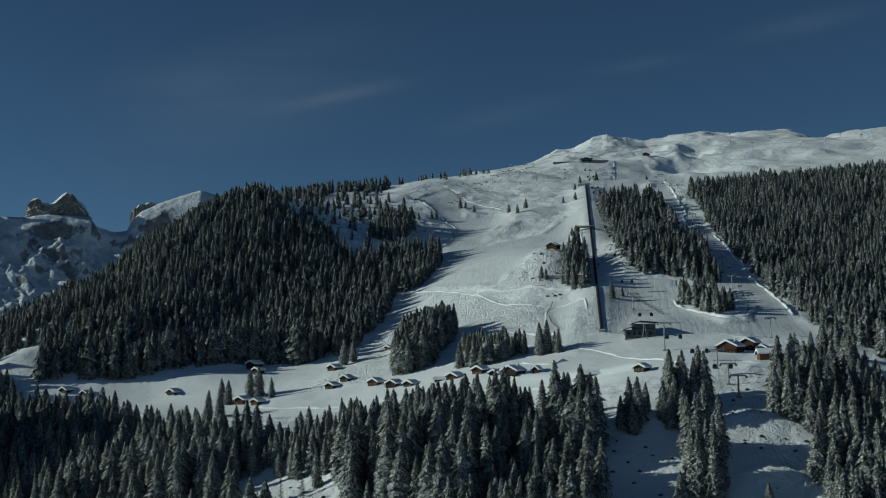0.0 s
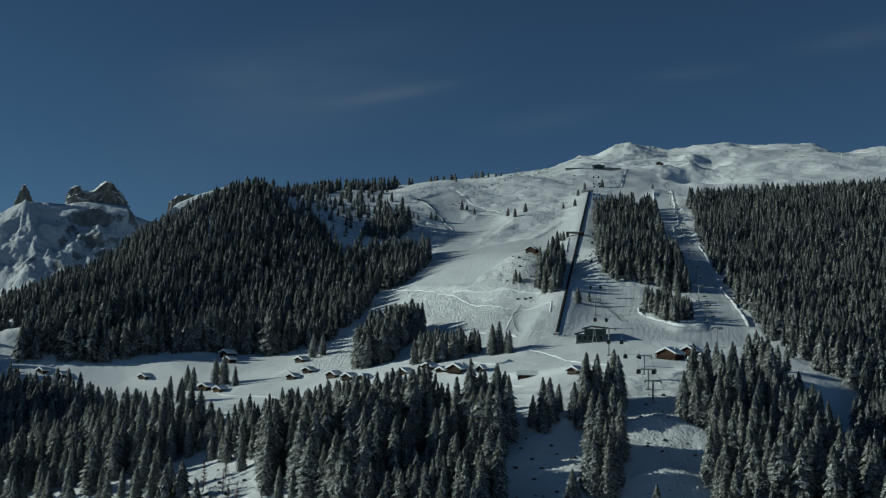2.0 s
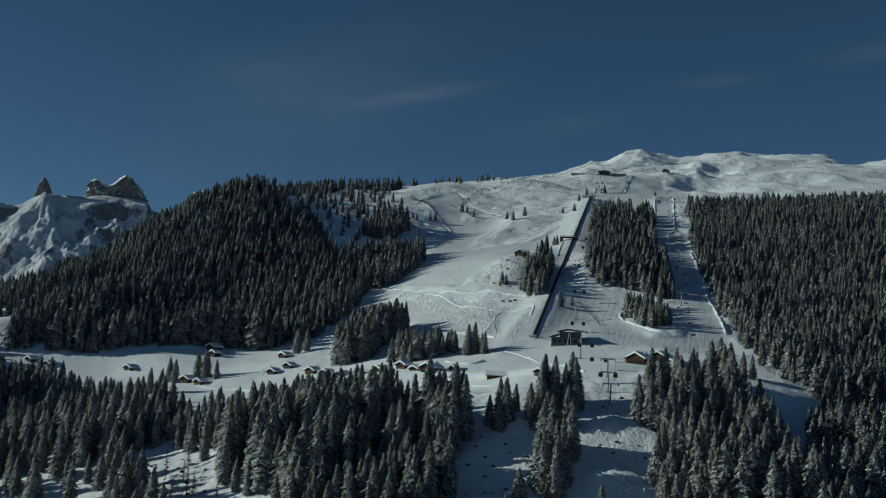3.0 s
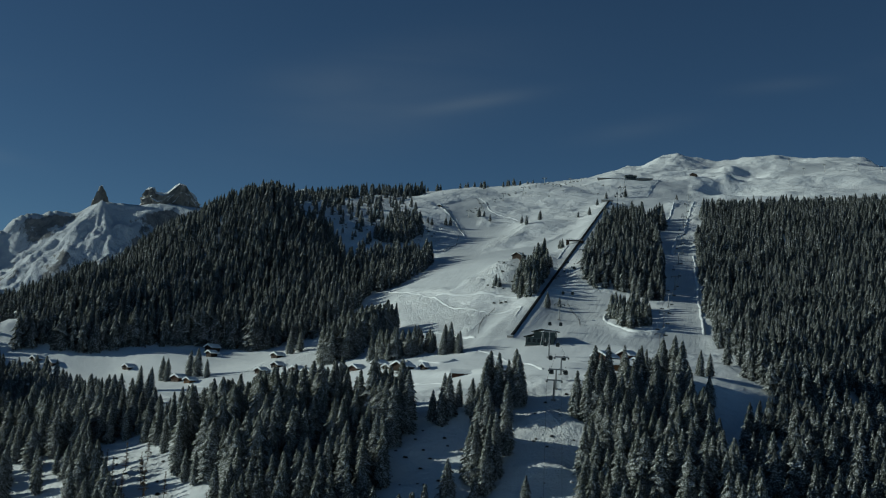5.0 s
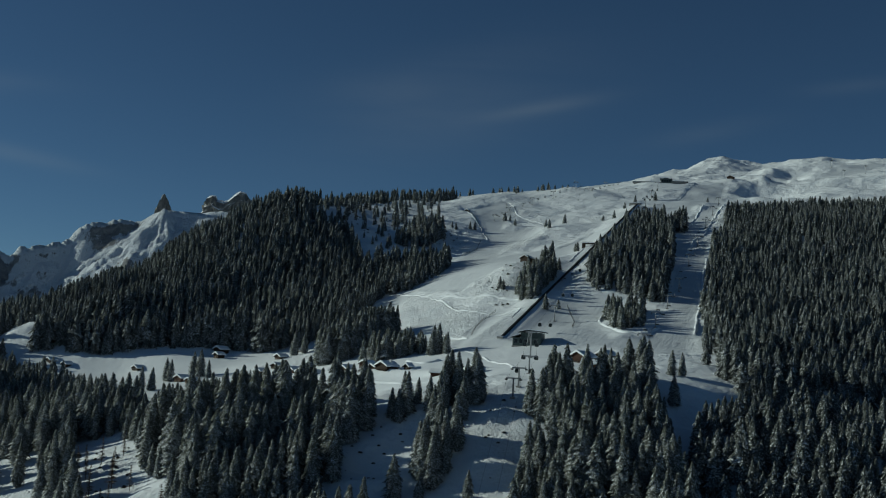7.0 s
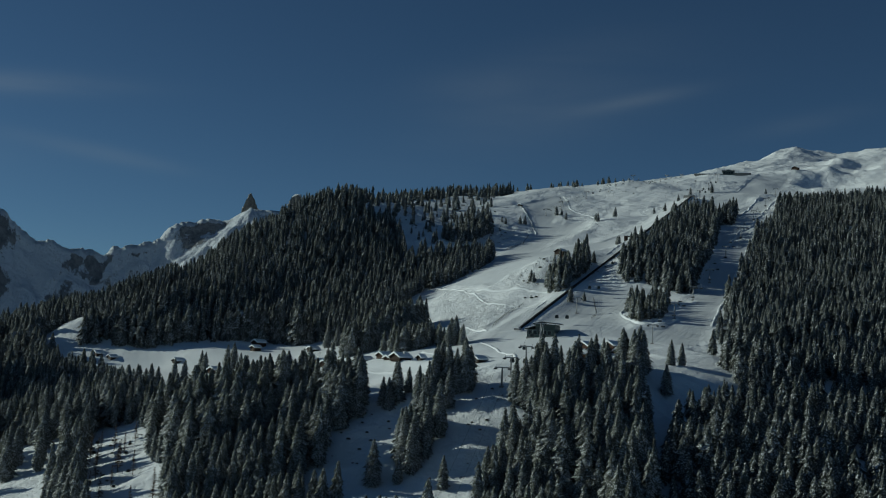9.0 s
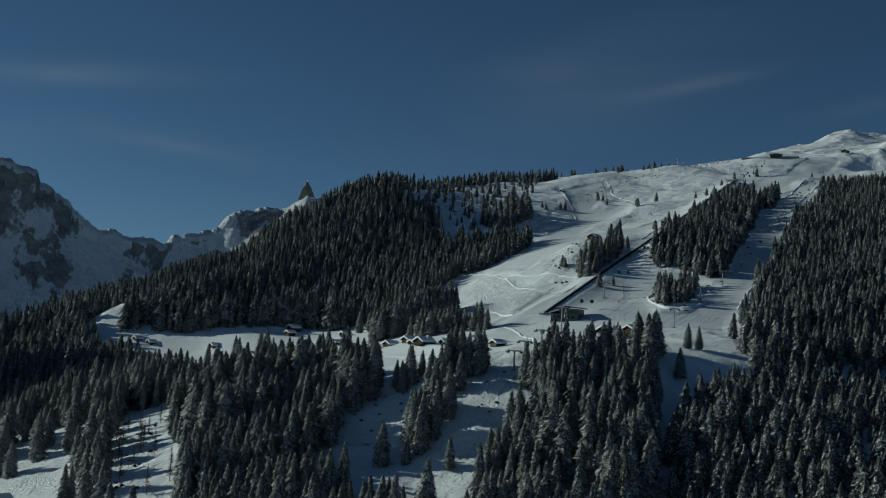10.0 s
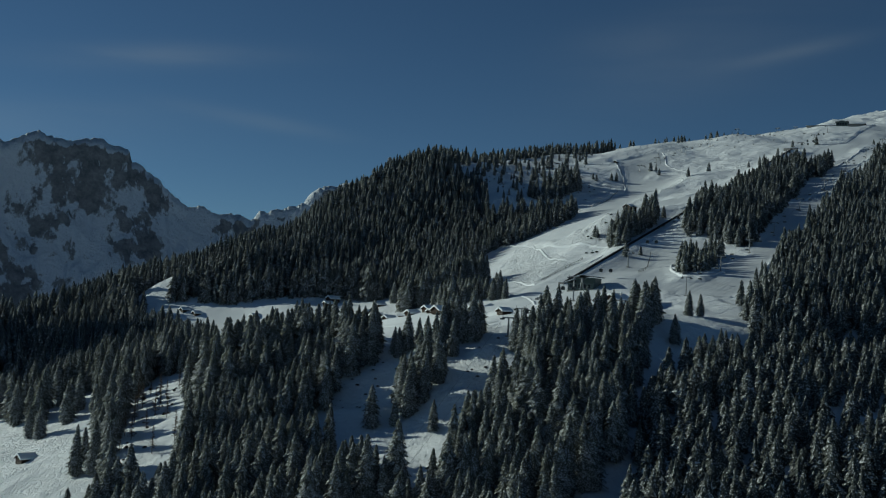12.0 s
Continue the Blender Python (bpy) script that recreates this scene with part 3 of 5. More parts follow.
def branchy_shape(seed, tiers, branches, slim=0.15, low=0.06):
    """A crown one metre high: whorls of small drooping boughs with ragged ends round a dark inner cone."""
    rng = np.random.RandomState(seed)
    core = 0.5 * slim
    verts = [(0, 0, 0.95)] + [(core * math.cos(6.2832 * i / 6), core * math.sin(6.2832 * i / 6), low + 0.02) for i in range(6)]
    faces = [(0, 1 + i, 1 + (i + 1) % 6) for i in range(6)]
    lean = 0.2 * rng.rand()
    for k in range(tiers):
        f = (k + 0.6 * rng.rand()) / tiers
        z, step = low + (1 - low) * f, (1 - low) / tiers
        full = (1 - f**2.2) * min(1.0, 0.72 + 2.2 * f)
        reach = slim * full * (0.82 + 0.36 * rng.rand()) + 0.018
        turn, count = rng.rand() * 6.28, max(4, int(branches * (1 - 0.55 * f)))
        for i in range(count):
            a = turn + 6.2832 * (i + 0.6 * (rng.rand() - 0.5)) / count
            r = reach * (0.7 + 0.5 * rng.rand()) * (1 + lean * math.cos(a))
            lift = step * 1.6 * (rng.rand() - 0.5)
            half = 3.1 / count * (0.75 + 0.6 * rng.rand())
            n = len(verts)
            verts.append((0.2 * r * math.cos(a), 0.2 * r * math.sin(a), min(1.0, z + step * 1.5 + lift)))
            for b in (a - half, a + half):
                q = r * (0.68 + 0.42 * rng.rand())
                verts.append((q * math.cos(b), q * math.sin(b), z + lift - step * (0.2 + 1.1 * rng.rand()) - 0.32 * q))
            faces.append((n, n + 1, n + 2))
    n = len(verts)
    verts += [(0, 0, 1.0)] + [(0.011 * math.cos(2.1 * i), 0.011 * math.sin(2.1 * i), 0.9) for i in range(3)]
    faces += [(n, n + 1 + i, n + 1 + (i + 1) % 3) for i in range(3)]
    return np.array(verts), np.array(faces)


def bough_out(v):
    """The way each bough faces: out from the stem and a little up."""
    out = np.stack([v[:, 0], v[:, 1], np.zeros(len(v))], 1)
    out /= np.linalg.norm(out, axis=1)[:, None] + 1e-4
    out[:, 2] = 0.55
    return out / np.linalg.norm(out, axis=1)[:, None]


def set_bough_out(me, vectors):
    me.attributes.new("bough_out", "FLOAT_VECTOR", "POINT").data.foreach_set("vector", np.ascontiguousarray(vectors, np.float32).ravel())


def trunk_shape(sides=6):
    verts, faces = [], []
    for z, r in ((-0.06, 0.016), (0.1, 0.012), (0.6, 0.006), (0.93, 0.002)):
        verts += [(r * math.cos(6.283 * i / sides), r * math.sin(6.283 * i / sides), z) for i in range(sides)]
    for j in range(3):
        faces += [(j * sides + i, j * sides + (i + 1) % sides, (j + 1) * sides + (i + 1) % sides, (j + 1) * sides + i) for i in range(sides)]
    return verts, faces


def scatter(outline, spacing, seed, holes=(), jitter=0.45):
    """Places inside an outline on a loose grid."""
    rng = np.random.RandomState(seed)
    xs, ys = [p[0] for p in outline], [p[1] for p in outline]
    x, y = np.meshgrid(np.arange(min(xs), max(xs), spacing), np.arange(min(ys), max(ys), spacing))
    x = x.ravel() + (rng.rand(x.size) - 0.5) * 2 * jitter * spacing
    y = y.ravel() + (rng.rand(y.size) - 0.5) * 2 * jitter * spacing
    # a few glades where the soil is thin
    keep = inside(x, y, outline) & (fractal(x, y + seed * 31, 24, 2) > -0.42)
    for hole in holes:
        keep &= ~inside(x, y, hole)
    return np.stack([x[keep], y[keep]], 1)


def forest(name, places, shapes, tall, seed, mat, label, older=None):
    """Uncounted woods: every tree is real geometry, joined into one mesh."""
    rng = np.random.RandomState(seed)
    z = ground(places[:, 0], places[:, 1]) - 0.4
    all_v, all_f, all_o, count = [], [], [], 0
    pick = rng.randint(len(shapes), size=len(places))
    # loose patches of older and younger trees
    age = 1 + 0.5 * fractal(places[:, 0], places[:, 1], 45, 2)
    size = np.clip((tall[0] + (tall[1] - tall[0]) * rng.rand(len(places)) ** 0.8) * age, tall[0] * 0.4, tall[1] * 1.2)
    if older is not None:
        size = size * older
    wide = 0.85 + 0.35 * rng.rand(len(places))
    turn = rng.rand(len(places)) * 6.28
    for s, (v, f) in enumerate(shapes):
        at = np.where(pick == s)[0]
        if not len(at):
            continue
        c, si = np.cos(turn[at])[:, None], np.sin(turn[at])[:, None]
        h, w = size[at][:, None], (size[at] * wide[at])[:, None]
        x = (v[:, 0] * c - v[:, 1] * si) * w + places[at, 0][:, None]
        y = (v[:, 0] * si + v[:, 1] * c) * w + places[at, 1][:, None]
        all_v.append(np.stack([x, y, v[:, 2] * h + z[at][:, None]], -1).reshape(-1, 3))
        o = bough_out(v)
        all_o.append(np.stack([o[:, 0] * c - o[:, 1] * si, o[:, 0] * si + o[:, 1] * c, o[:, 2] + 0 * c], -1).reshape(-1, 3))
        all_f.append((f[None] + (np.arange(len(at)) * len(v))[:, None, None] + count).reshape(-1, 3))
        count += len(v) * len(at)
    v, f = np.concatenate(all_v), np.concatenate(all_f)
    me = bpy.data.meshes.new(name)
    me.vertices.add(len(v))
    me.vertices.foreach_set("co", v.ravel())
    me.loops.add(len(f) * 3)
    me.loops.foreach_set("vertex_index", f.ravel())
    me.polygons.add(len(f))
    me.polygons.foreach_set("loop_start", np.arange(len(f)) * 3)
    me.update(calc_edges=True)
    set_bough_out(me, np.concatenate(all_o))
    me.materials.append(mat)
    return tagged(new(name, me), label, "forest", kind="stuff")


NEAR_SHAPES = [branchy_shape(s, 40, 21, 0.135 + 0.018 * (s % 4)) for s in range(8)]
MID_SHAPES = [branchy_shape(20 + s, 17, 12, 0.145 + 0.02 * (s % 4)) for s in range(8)]
FULL_SHAPES = [branchy_shape(50 + s, 24, 14, 0.145 + 0.02 * (s % 4)) for s in range(8)]
FAR_SHAPES = [branchy_shape(40 + s, 12, 8, 0.16 + 0.022 * (s % 3)) for s in range(6)]

LEFT_HILL = [(-520, 690), (-480, 760), (-450, 830), (-420, 900), (-400, 1000), (-385, 1060), (-345, 1040), (-325, 985), (-288, 941), (-257, 948), (-232, 905), (-215, 880),
             (-185, 911), (-157, 931), (-144, 903), (-143, 853), (-151, 816), (-166, 806), (-161, 782), (-166, 740), (-172, 709), (-182, 690), (-200, 680), (-225, 682), (-243, 676),
             (-258, 661), (-273, 651), (-288, 638), (-303, 633), (-318, 632), (-331, 635), (-346, 645), (-366, 642), (-430, 660)]
RIDGE = [(-385, 1040), (-375, 1110), (-350, 1190), (-300, 1275), (-266, 1290), (-262, 1249), (-294, 1225), (-312, 1163), (-326, 1090), (-328, 1010)]
MOUND = [(-386, 654), (-378, 668), (-366, 672), (-355, 658), (-347, 638), (-346, 614), (-366, 608), (-380, 630)]
MOUND_TREES = [(-352, 642), (-342, 646), (-330, 643), (-330, 634), (-340, 628), (-352, 632)]
CLUSTER = [(-217, 944), (-217, 990), (-212, 1018), (-196, 1037), (-182, 979), (-196, 948)]
CLEARING = [(-330, 1009), (-285, 1177), (-262, 1226), (-215, 1060), (-205, 964), (-215, 912), (-253, 953), (-290, 946)]
MIDDLE = [(-5, 800), (-22, 1010), (-25, 1051), (-14, 1114), (15, 1060), (30, 974), (42, 880), (48, 826), (52, 770), (57, 735), (44, 728), (30, 750), (6, 746), (-1, 760)]
MIDDLE_TOP = [(12, 1072), (14, 1098), (25, 1108), (36, 1020), (23, 1025)]
ISLAND = [(27, 688), (29, 702), (38, 708), (47, 702), (53, 682), (55, 646), (47, 633), (38, 644), (31, 668)]
RIGHT_SLOPE = [(60, 1165), (142, 1205), (200, 1244), (277, 1300), (325, 1320), (268, 1100), (218, 800), (205, 560), (149, 552), (116, 555), (98, 563), (92, 624), (84, 690), (78, 771), (72, 850), (66, 937), (66, 1056)]
WEST_WOOD = [(-500, 540), (-455, 620), (-430, 660), (-375, 645), (-352, 628), (-345, 595), (-300, 568), (-260, 548), (-250, 505), (-305, 454), (-420, 470)]
FRONT_WEST = [(-314, 574), (-260, 552), (-205, 508), (-175, 482), (-146, 468), (-122, 484), (-84, 500), (-52, 445), (-38, 419), (-29, 406), (-22, 397), (-15, 390), (-14, 374), (-8, 357), (14, 350), (30, 348), (46, 345), (57, 336), (30, 290), (-60, 285), (-70, 340), (-92, 372),
              (-111, 409), (-150, 440), (-177, 425), (-230, 425), (-305, 454)]
FRONT_EAST = [(44, 436), (55, 462), (67, 484), (77, 512), (80, 518), (86, 480), (99, 430), (112, 385), (117, 345), (110, 290), (64, 290), (62, 337), (56, 373), (50, 402)]
GULLY_EAST = [(108, 412), (106, 446), (116, 500), (98, 540), (120, 552), (215, 556), (225, 480), (225, 290), (150, 290), (128, 347)]
STRIP = [(4, 436), (16, 442), (23, 446), (25, 425), (27, 391), (24, 379), (16, 384), (11, 400), (6, 417)]
WEST_CLUMP = [(-36, 418), (-31, 426), (-19, 425), (-17, 432), (-12, 404), (-24, 399)]
CHALET_WOOD = [(-127, 604), (-130, 622), (-131, 655), (-127, 684), (-120, 696), (-109, 686), (-103, 672), (-105, 650), (-107, 626), (-110, 606), (-115, 597)]
CHALET_ROW = [(-90, 583), (-90, 596), (-82, 604), (-69, 602), (-54, 595), (-53, 584), (-64, 581), (-76, 574)]
HUT_WOOD = [(-44, 736), (-44, 764), (-40, 800), (-33, 812), (-28, 770), (-24, 716), (-34, 716)]
GULLY = [(62, 528), (84, 562), (104, 554), (120, 502), (113, 466), (104, 446), (100, 462), (89, 484)]
FAR_EAST = [(325, 1320), (440, 1340), (440, 290), (225, 290), (225, 480), (210, 556), (220, 800), (270, 1100)]
SNOW_GAP = [(-158, 434), (-122, 424), (-102, 392), (-76, 346), (-56, 316), (-80, 290), (-160, 290), (-220, 370), (-150, 400)]

FAR_LABEL = "dense dark spruce forest dusted with snow on the hillside"
forest("spruce_forest", scatter(LEFT_HILL, 5.9, 1, (MOUND,)), MID_SHAPES, (11, 20), 2, NEEDLES_DARKER, FAR_LABEL)
EDGE = [(-190, 684), (-225, 690), (-243, 684), (-262, 668), (-290, 648), (-331, 645), (-331, 634), (-303, 633), (-273, 651), (-243, 676), (-200, 680)]
forest("spruce_forest", np.concatenate([scatter(EDGE, 6.0, 33), scatter(MOUND_TREES, 6.5, 34)]), MID_SHAPES, (17, 26), 37, NEEDLES_DARKER, "tall dark spruces along the foot of the wooded hill")
forest("spruce_forest", scatter(RIDGE, 7.0, 3), FAR_SHAPES, (9, 16), 4, NEEDLES_DARKER, "spruces along the skyline of the snowy ridge")
forest("spruce_forest", scatter(CLEARING, 15, 5), MID_SHAPES, (6, 17), 6, NEEDLES_DARKER, "scattered small spruces on a steep snowy slope")
forest("spruce_forest", scatter(CLUSTER, 7.0, 35), MID_SHAPES, (14, 24), 36, NEEDLES_DARKER, "clump of tall spruces at the edge of the upper piste")
forest("spruce_forest", np.concatenate([scatter(MIDDLE, 6.0, 7), scatter(MIDDLE_TOP, 6.5, 8)]), MID_SHAPES, (10, 19), 9, NEEDLES_DARKER, "dark spruce wood between two groomed pistes")
forest("spruce_forest", scatter(RIGHT_SLOPE, 5.6, 10), MID_SHAPES, (8.5, 17), 11, NEEDLES_DARKER, FAR_LABEL)
forest("spruce_forest", scatter(WEST_WOOD, 6.5, 12, (MOUND,)), MID_SHAPES, (11, 22), 13, NEEDLES_DARKER, "spruce wood beside the snowy alpine pasture")
OPEN_WEST = [(-158, 432), (-118, 422), (-98, 388), (-75, 345), (-58, 318), (-80, 305), (-112, 368), (-140, 390)]
GLADE = [(-60, 312), (-97, 347), (-126, 385), (-167, 441), (-143, 436), (-72, 360), (-48, 332), (-36, 314)]
LEAN_SOUTH = [(-150, 392), (-138, 404), (-123, 388), (-105, 362), (-84, 330), (-90, 320), (-120, 354)]
LEAN_WEST = [(-300, 450), (-230, 425), (-177, 428), (-158, 432), (-136, 387), (-165, 378), (-200, 384), (-290, 410)]
# this nearer wood takes the darker needles, its shaded side put into colour
forest("spruce_forest", scatter(GULLY_EAST, 6.0, 14, (GULLY,)), FULL_SHAPES, (9, 18), 15, NEEDLES_DARKER, "dense snow-dusted spruces on the slope below the glade")
forest("spruce_forest", scatter(FAR_EAST, 13, 38), FAR_SHAPES, (11, 20), 39, NEEDLES_DARKER, "spruce forest running on over the eastern slope")
forest("spruce_forest", np.concatenate([scatter(CHALET_WOOD, 4.6, 21), scatter([(-118, 640), (-122, 690), (-109, 684), (-104, 650)], 4.2, 24)]), FULL_SHAPES, (13, 21), 24, NEEDLES, "clump of tall dark spruces above the chalets")
forest("spruce_forest", scatter(CHALET_ROW, 4.2, 29), FULL_SHAPES, (8, 13.5), 42, NEEDLES, "row of shorter spruces behind the chalets")
forest("spruce_forest", np.concatenate([scatter(ISLAND, 5.0, 22), scatter(HUT_WOOD, 5.0, 23)]), MID_SHAPES, (10, 18), 25, NEEDLES, "clumps of dark spruces beside the groomed pistes")
front = np.concatenate([scatter(FRONT_WEST, 5.8, 16, (SNOW_GAP,)), scatter(FRONT_EAST, 5.6, 17, (GULLY,)), scatter(STRIP, 4.8, 18, ([(0, 406), (30, 409), (30, 420), (0, 415)],)), scatter(WEST_CLUMP, 4.6, 19), scatter(OPEN_WEST, 22.0, 26), scatter(LEAN_SOUTH, 9.5, 28), scatter(LEAN_WEST, 13.0, 27)])
front = front[~inside(front[:, 0], front[:, 1], GLADE)]

# the spruces that stand nearest the valley are single trees, the rest of the slope is one wood
close = inside(front[:, 0], front[:, 1], [(-40, 428), (60, 470), (62, 400), (70, 372), (100, 372), (100, 335), (-60, 335), (-110, 300), (-300, 380), (-300, 440), (-150, 440), (-60, 360)])
single = front[close][:250]
rest = np.concatenate([front[~close], front[close][250:]])
# the trees grow taller towards the foot of the slope
forest("spruce_forest", rest, NEAR_SHAPES, (12, 22), 20, NEEDLES, "steep foreground forest of tall snow-dusted spruces", np.interp(rest[:, 1], [390, 440, 490], [1.22, 0.98, 0.84]))


def spruce(seed, tall, slim, label, group):
    tree = tagged(new("spruce"), label, "spruce tree", group)
    v, f = branchy_shape(seed, 44, 24, slim)
    crown = mesh_object("crown", (v * tall).tolist(), f.tolist(), NEEDLES, tree)
    set_bough_out(crown.data, bough_out(v))
    v, f = trunk_shape()
    trunk = mesh_object("trunk", [tuple(c * tall for c in p) for p in v], f, BARK, tree)
    return tree


def plant(stock, places, seed):
    rng = np.random.RandomState(seed)
    for n, (x, y) in enumerate(places):
        m = pose(x, y, height(x, y) - 0.3, 0, 0, rng.rand() * 360)
        ob = stock[n % len(stock)]
        if n < len(stock):
            ob.matrix_basis = m
        else:
            copy_thing(ob, m)


TALL = "tall slender spruce with snow on its drooping branches"
SMALL = "small dark spruce standing alone on the snowy piste"
plant([spruce(60 + i, 13 + 1.25 * i, 0.135 + 0.012 * (i % 4), TALL, "spruces on the steep slope") for i in range(9)], single, 30)
LONE = [(-198, 1062), (-193, 1059), (-183, 1074), (-179, 1077), (-163, 1130), (-158, 1132), (-147, 1112), (-111, 1096), (-100, 1064), (-96, 1114), (-60, 1128), (-51, 1203), (-48, 1124), (-47, 1247),
        (-30, 1282), (26, 1304), (-44, 925), (-41, 918), (-32, 812), (-12, 690), (-6, 700), (-54, 741), (-57, 744), (-259, 1323), (-262, 1320), (-271, 1309), (-241, 1350), (-222, 1380), (-209, 1343), (-216, 1375), (-252, 1392), (-247, 1400), (-243, 1396), (-236, 1404), (-228, 1420), (-224, 1428), (-206, 1440), (-202, 1446), (-199, 1441), (-195, 1452), (-192, 1447), (-187, 1456), (-178, 1462), (-172, 1468)]
plant([spruce(80 + i, 6.5 + 1.0 * i, 0.2 + 0.015 * (i % 3), SMALL, "lone spruces on the pistes") for i in range(5)], LONE, 31)
VILLAGE_TREES = [(92, 523), (88, 519), (-214, 592), (-219, 595), (-206, 604), (-201, 603), (-192, 597), (-204, 607), (-208, 563), (-213, 560), (-48, 584), (-44, 581), (-40, 580), (-38, 577), (-47, 579),
                 (-164, 668), (-168, 662), (10, 377), (19, 380), (37, 379), (93, 486), (-5, 424), (-20, 422), (-2, 420), (1, 424), (-8, 419), (-4, 416), (7, 421), (-182, 375), (-172, 373), (-173, 390)]
plant([spruce(90 + i, 11 + 1.2 * i, 0.17 + 0.012 * (i % 3), "snow-dusted spruce beside the open snow meadow", "spruces round the hamlet") for i in range(6)], VILLAGE_TREES, 32)


# ---- bare larches among the spruces on the sunny bank ----
TWIGS = wood_material("bare_larch_twigs", (0.09, 0.062, 0.045), (0.2, 0.15, 0.11), 1.0)


def larch(seed, tall):
    rng = np.random.RandomState(seed)
    tree = tagged(new("bare_larch"), "leafless brown larch with fine twigs above the snow", "larch tree", "bare larches on the sunny bank")
    v, f = trunk_shape()
    mesh_object("trunk", [tuple(c * tall for c in p) for p in v], f, BARK, tree)
    verts, faces = [], []
    for k in range(130):
        h = 0.16 + 0.8 * rng.rand()
        a, r = rng.rand() * 6.283, 0.2 * (1.05 - h) * (0.5 + 0.7 * rng.rand()) + 0.02
        n, wide = len(verts), 0.004 + 0.004 * rng.rand()
        up = 0.3 * r * (rng.rand() - 0.3)
        c, s = math.cos(a), math.sin(a)
        verts += [(0, 0, h - wide), (0, 0, h + wide), (c * r * 0.6 - s * wide * 2, s * r * 0.6 + c * wide * 2, h + up * 0.6), (c * r * 0.6 + s * wide * 2, s * r * 0.6 - c * wide * 2, h + up * 0.6 - wide), (c * r, s * r, h + up)]
        faces += [(n, n + 1, n + 2), (n, n + 3, n + 1), (n + 1, n + 3, n + 4), (n + 1, n + 4, n + 2), (n, n + 2, n + 4), (n, n + 4, n + 3)]
    mesh_object("crown", [tuple(c * tall for c in p) for p in verts], faces, TWIGS, tree)
    return tree


LARCHES = [(-118, 398), (-112, 388), (-128, 404), (-105, 378), (-98, 366), (-122, 410), (-92, 352), (-134, 396), (-88, 342), (-101, 357), (-126, 391), (-110, 371), (-140, 410), (-95, 375), (-70, 342), (-66, 350)]
plant([larch(120 + i, 9 + 1.5 * i) for i in range(4)], LARCHES, 33)

# ---- helpers for built things ----


def part(name, bm, mat, parent, label=""):
    me = bpy.data.meshes.new(name)
    bm.to_mesh(me)
    bm.free()
    me.materials.append(mat)
    ob = new(name, me)
    ob.parent = parent
    return tagged(ob, label) if label else ob


def box(bm, x0, y0, z0, x1, y1, z1):
    """Adds a box to bm and returns its vertices."""
    v = [bm.verts.new(p) for p in ((x0, y0, z0), (x1, y0, z0), (x1, y1, z0), (x0, y1, z0), (x0, y0, z1), (x1, y0, z1), (x1, y1, z1), (x0, y1, z1))]
    for q in ((3, 2, 1, 0), (4, 5, 6, 7), (0, 1, 5, 4), (1, 2, 6, 5), (2, 3, 7, 6), (3, 0, 4, 7)):
        bm.faces.new([v[i] for i in q])
    return v


def bar(bm, a, b, r0, r1=None, sides=6):
    """Adds a round bar from a to b."""
    a, b = Vector(a), Vector(b)
    r1 = r0 if r1 is None else r1
    d = (b - a).normalized()
    s = d.cross(Vector((0, 0, 1)) if abs(d.z) < 0.95 else Vector((1, 0, 0))).normalized()
    t = d.cross(s)
    rings = []
    for p, r in ((a, r0), (b, r1)):
        rings.append([bm.verts.new(p + (s * math.cos(6.2832 * i / sides) + t * math.sin(6.2832 * i / sides)) * r) for i in range(sides)])
    for i in range(sides):
        j = (i + 1) % sides
        bm.faces.new((rings[0][i], rings[0][j], rings[1][j], rings[1][i]))
    bm.faces.new(rings[0][::-1])
    bm.faces.new(rings[1])


def prism(bm, outline, y0, y1):
    """Adds an upright x-z outline drawn out along y."""
    f = [bm.verts.new((x, y0, z)) for x, z in outline]
    b = [bm.verts.new((x, y1, z)) for x, z in outline]
    n = len(outline)
    for i in range(n):
        j = (i + 1) % n
        bm.faces.new((f[i], f[j], b[j], b[i]))
    bm.faces.new(f[::-1])
    bm.faces.new(b)
    bmesh.ops.recalc_face_normals(bm, faces=bm.faces)


def filled(fn, *args):
    bm = bmesh.new()
    fn(bm, *args)
    return bm


def window_part(parent, x, z, w, h, y, snow_sill=True):
    bm = bmesh.new()
    for q in ((x - w / 2 - 0.1, x - w / 2), (x + w / 2, x + w / 2 + 0.1)):
        box(bm, q[0], y - 0.07, z - 0.1, q[1], y + 0.02, z + h + 0.1)
    for q in ((z - 0.1, z), (z + h, z + h + 0.1), (z + h / 2 - 0.03, z + h / 2 + 0.03)):
        box(bm, x - w / 2, y - 0.06, q[0], x + w / 2, y + 0.02, q[1])
    win = part("window", bm, FRAME, parent, "window in a pale weathered frame")
    part("pane", filled(box, x - w / 2, y - 0.02, z, x + w / 2, y + 0.01, z + h), PANE, win)
    return win


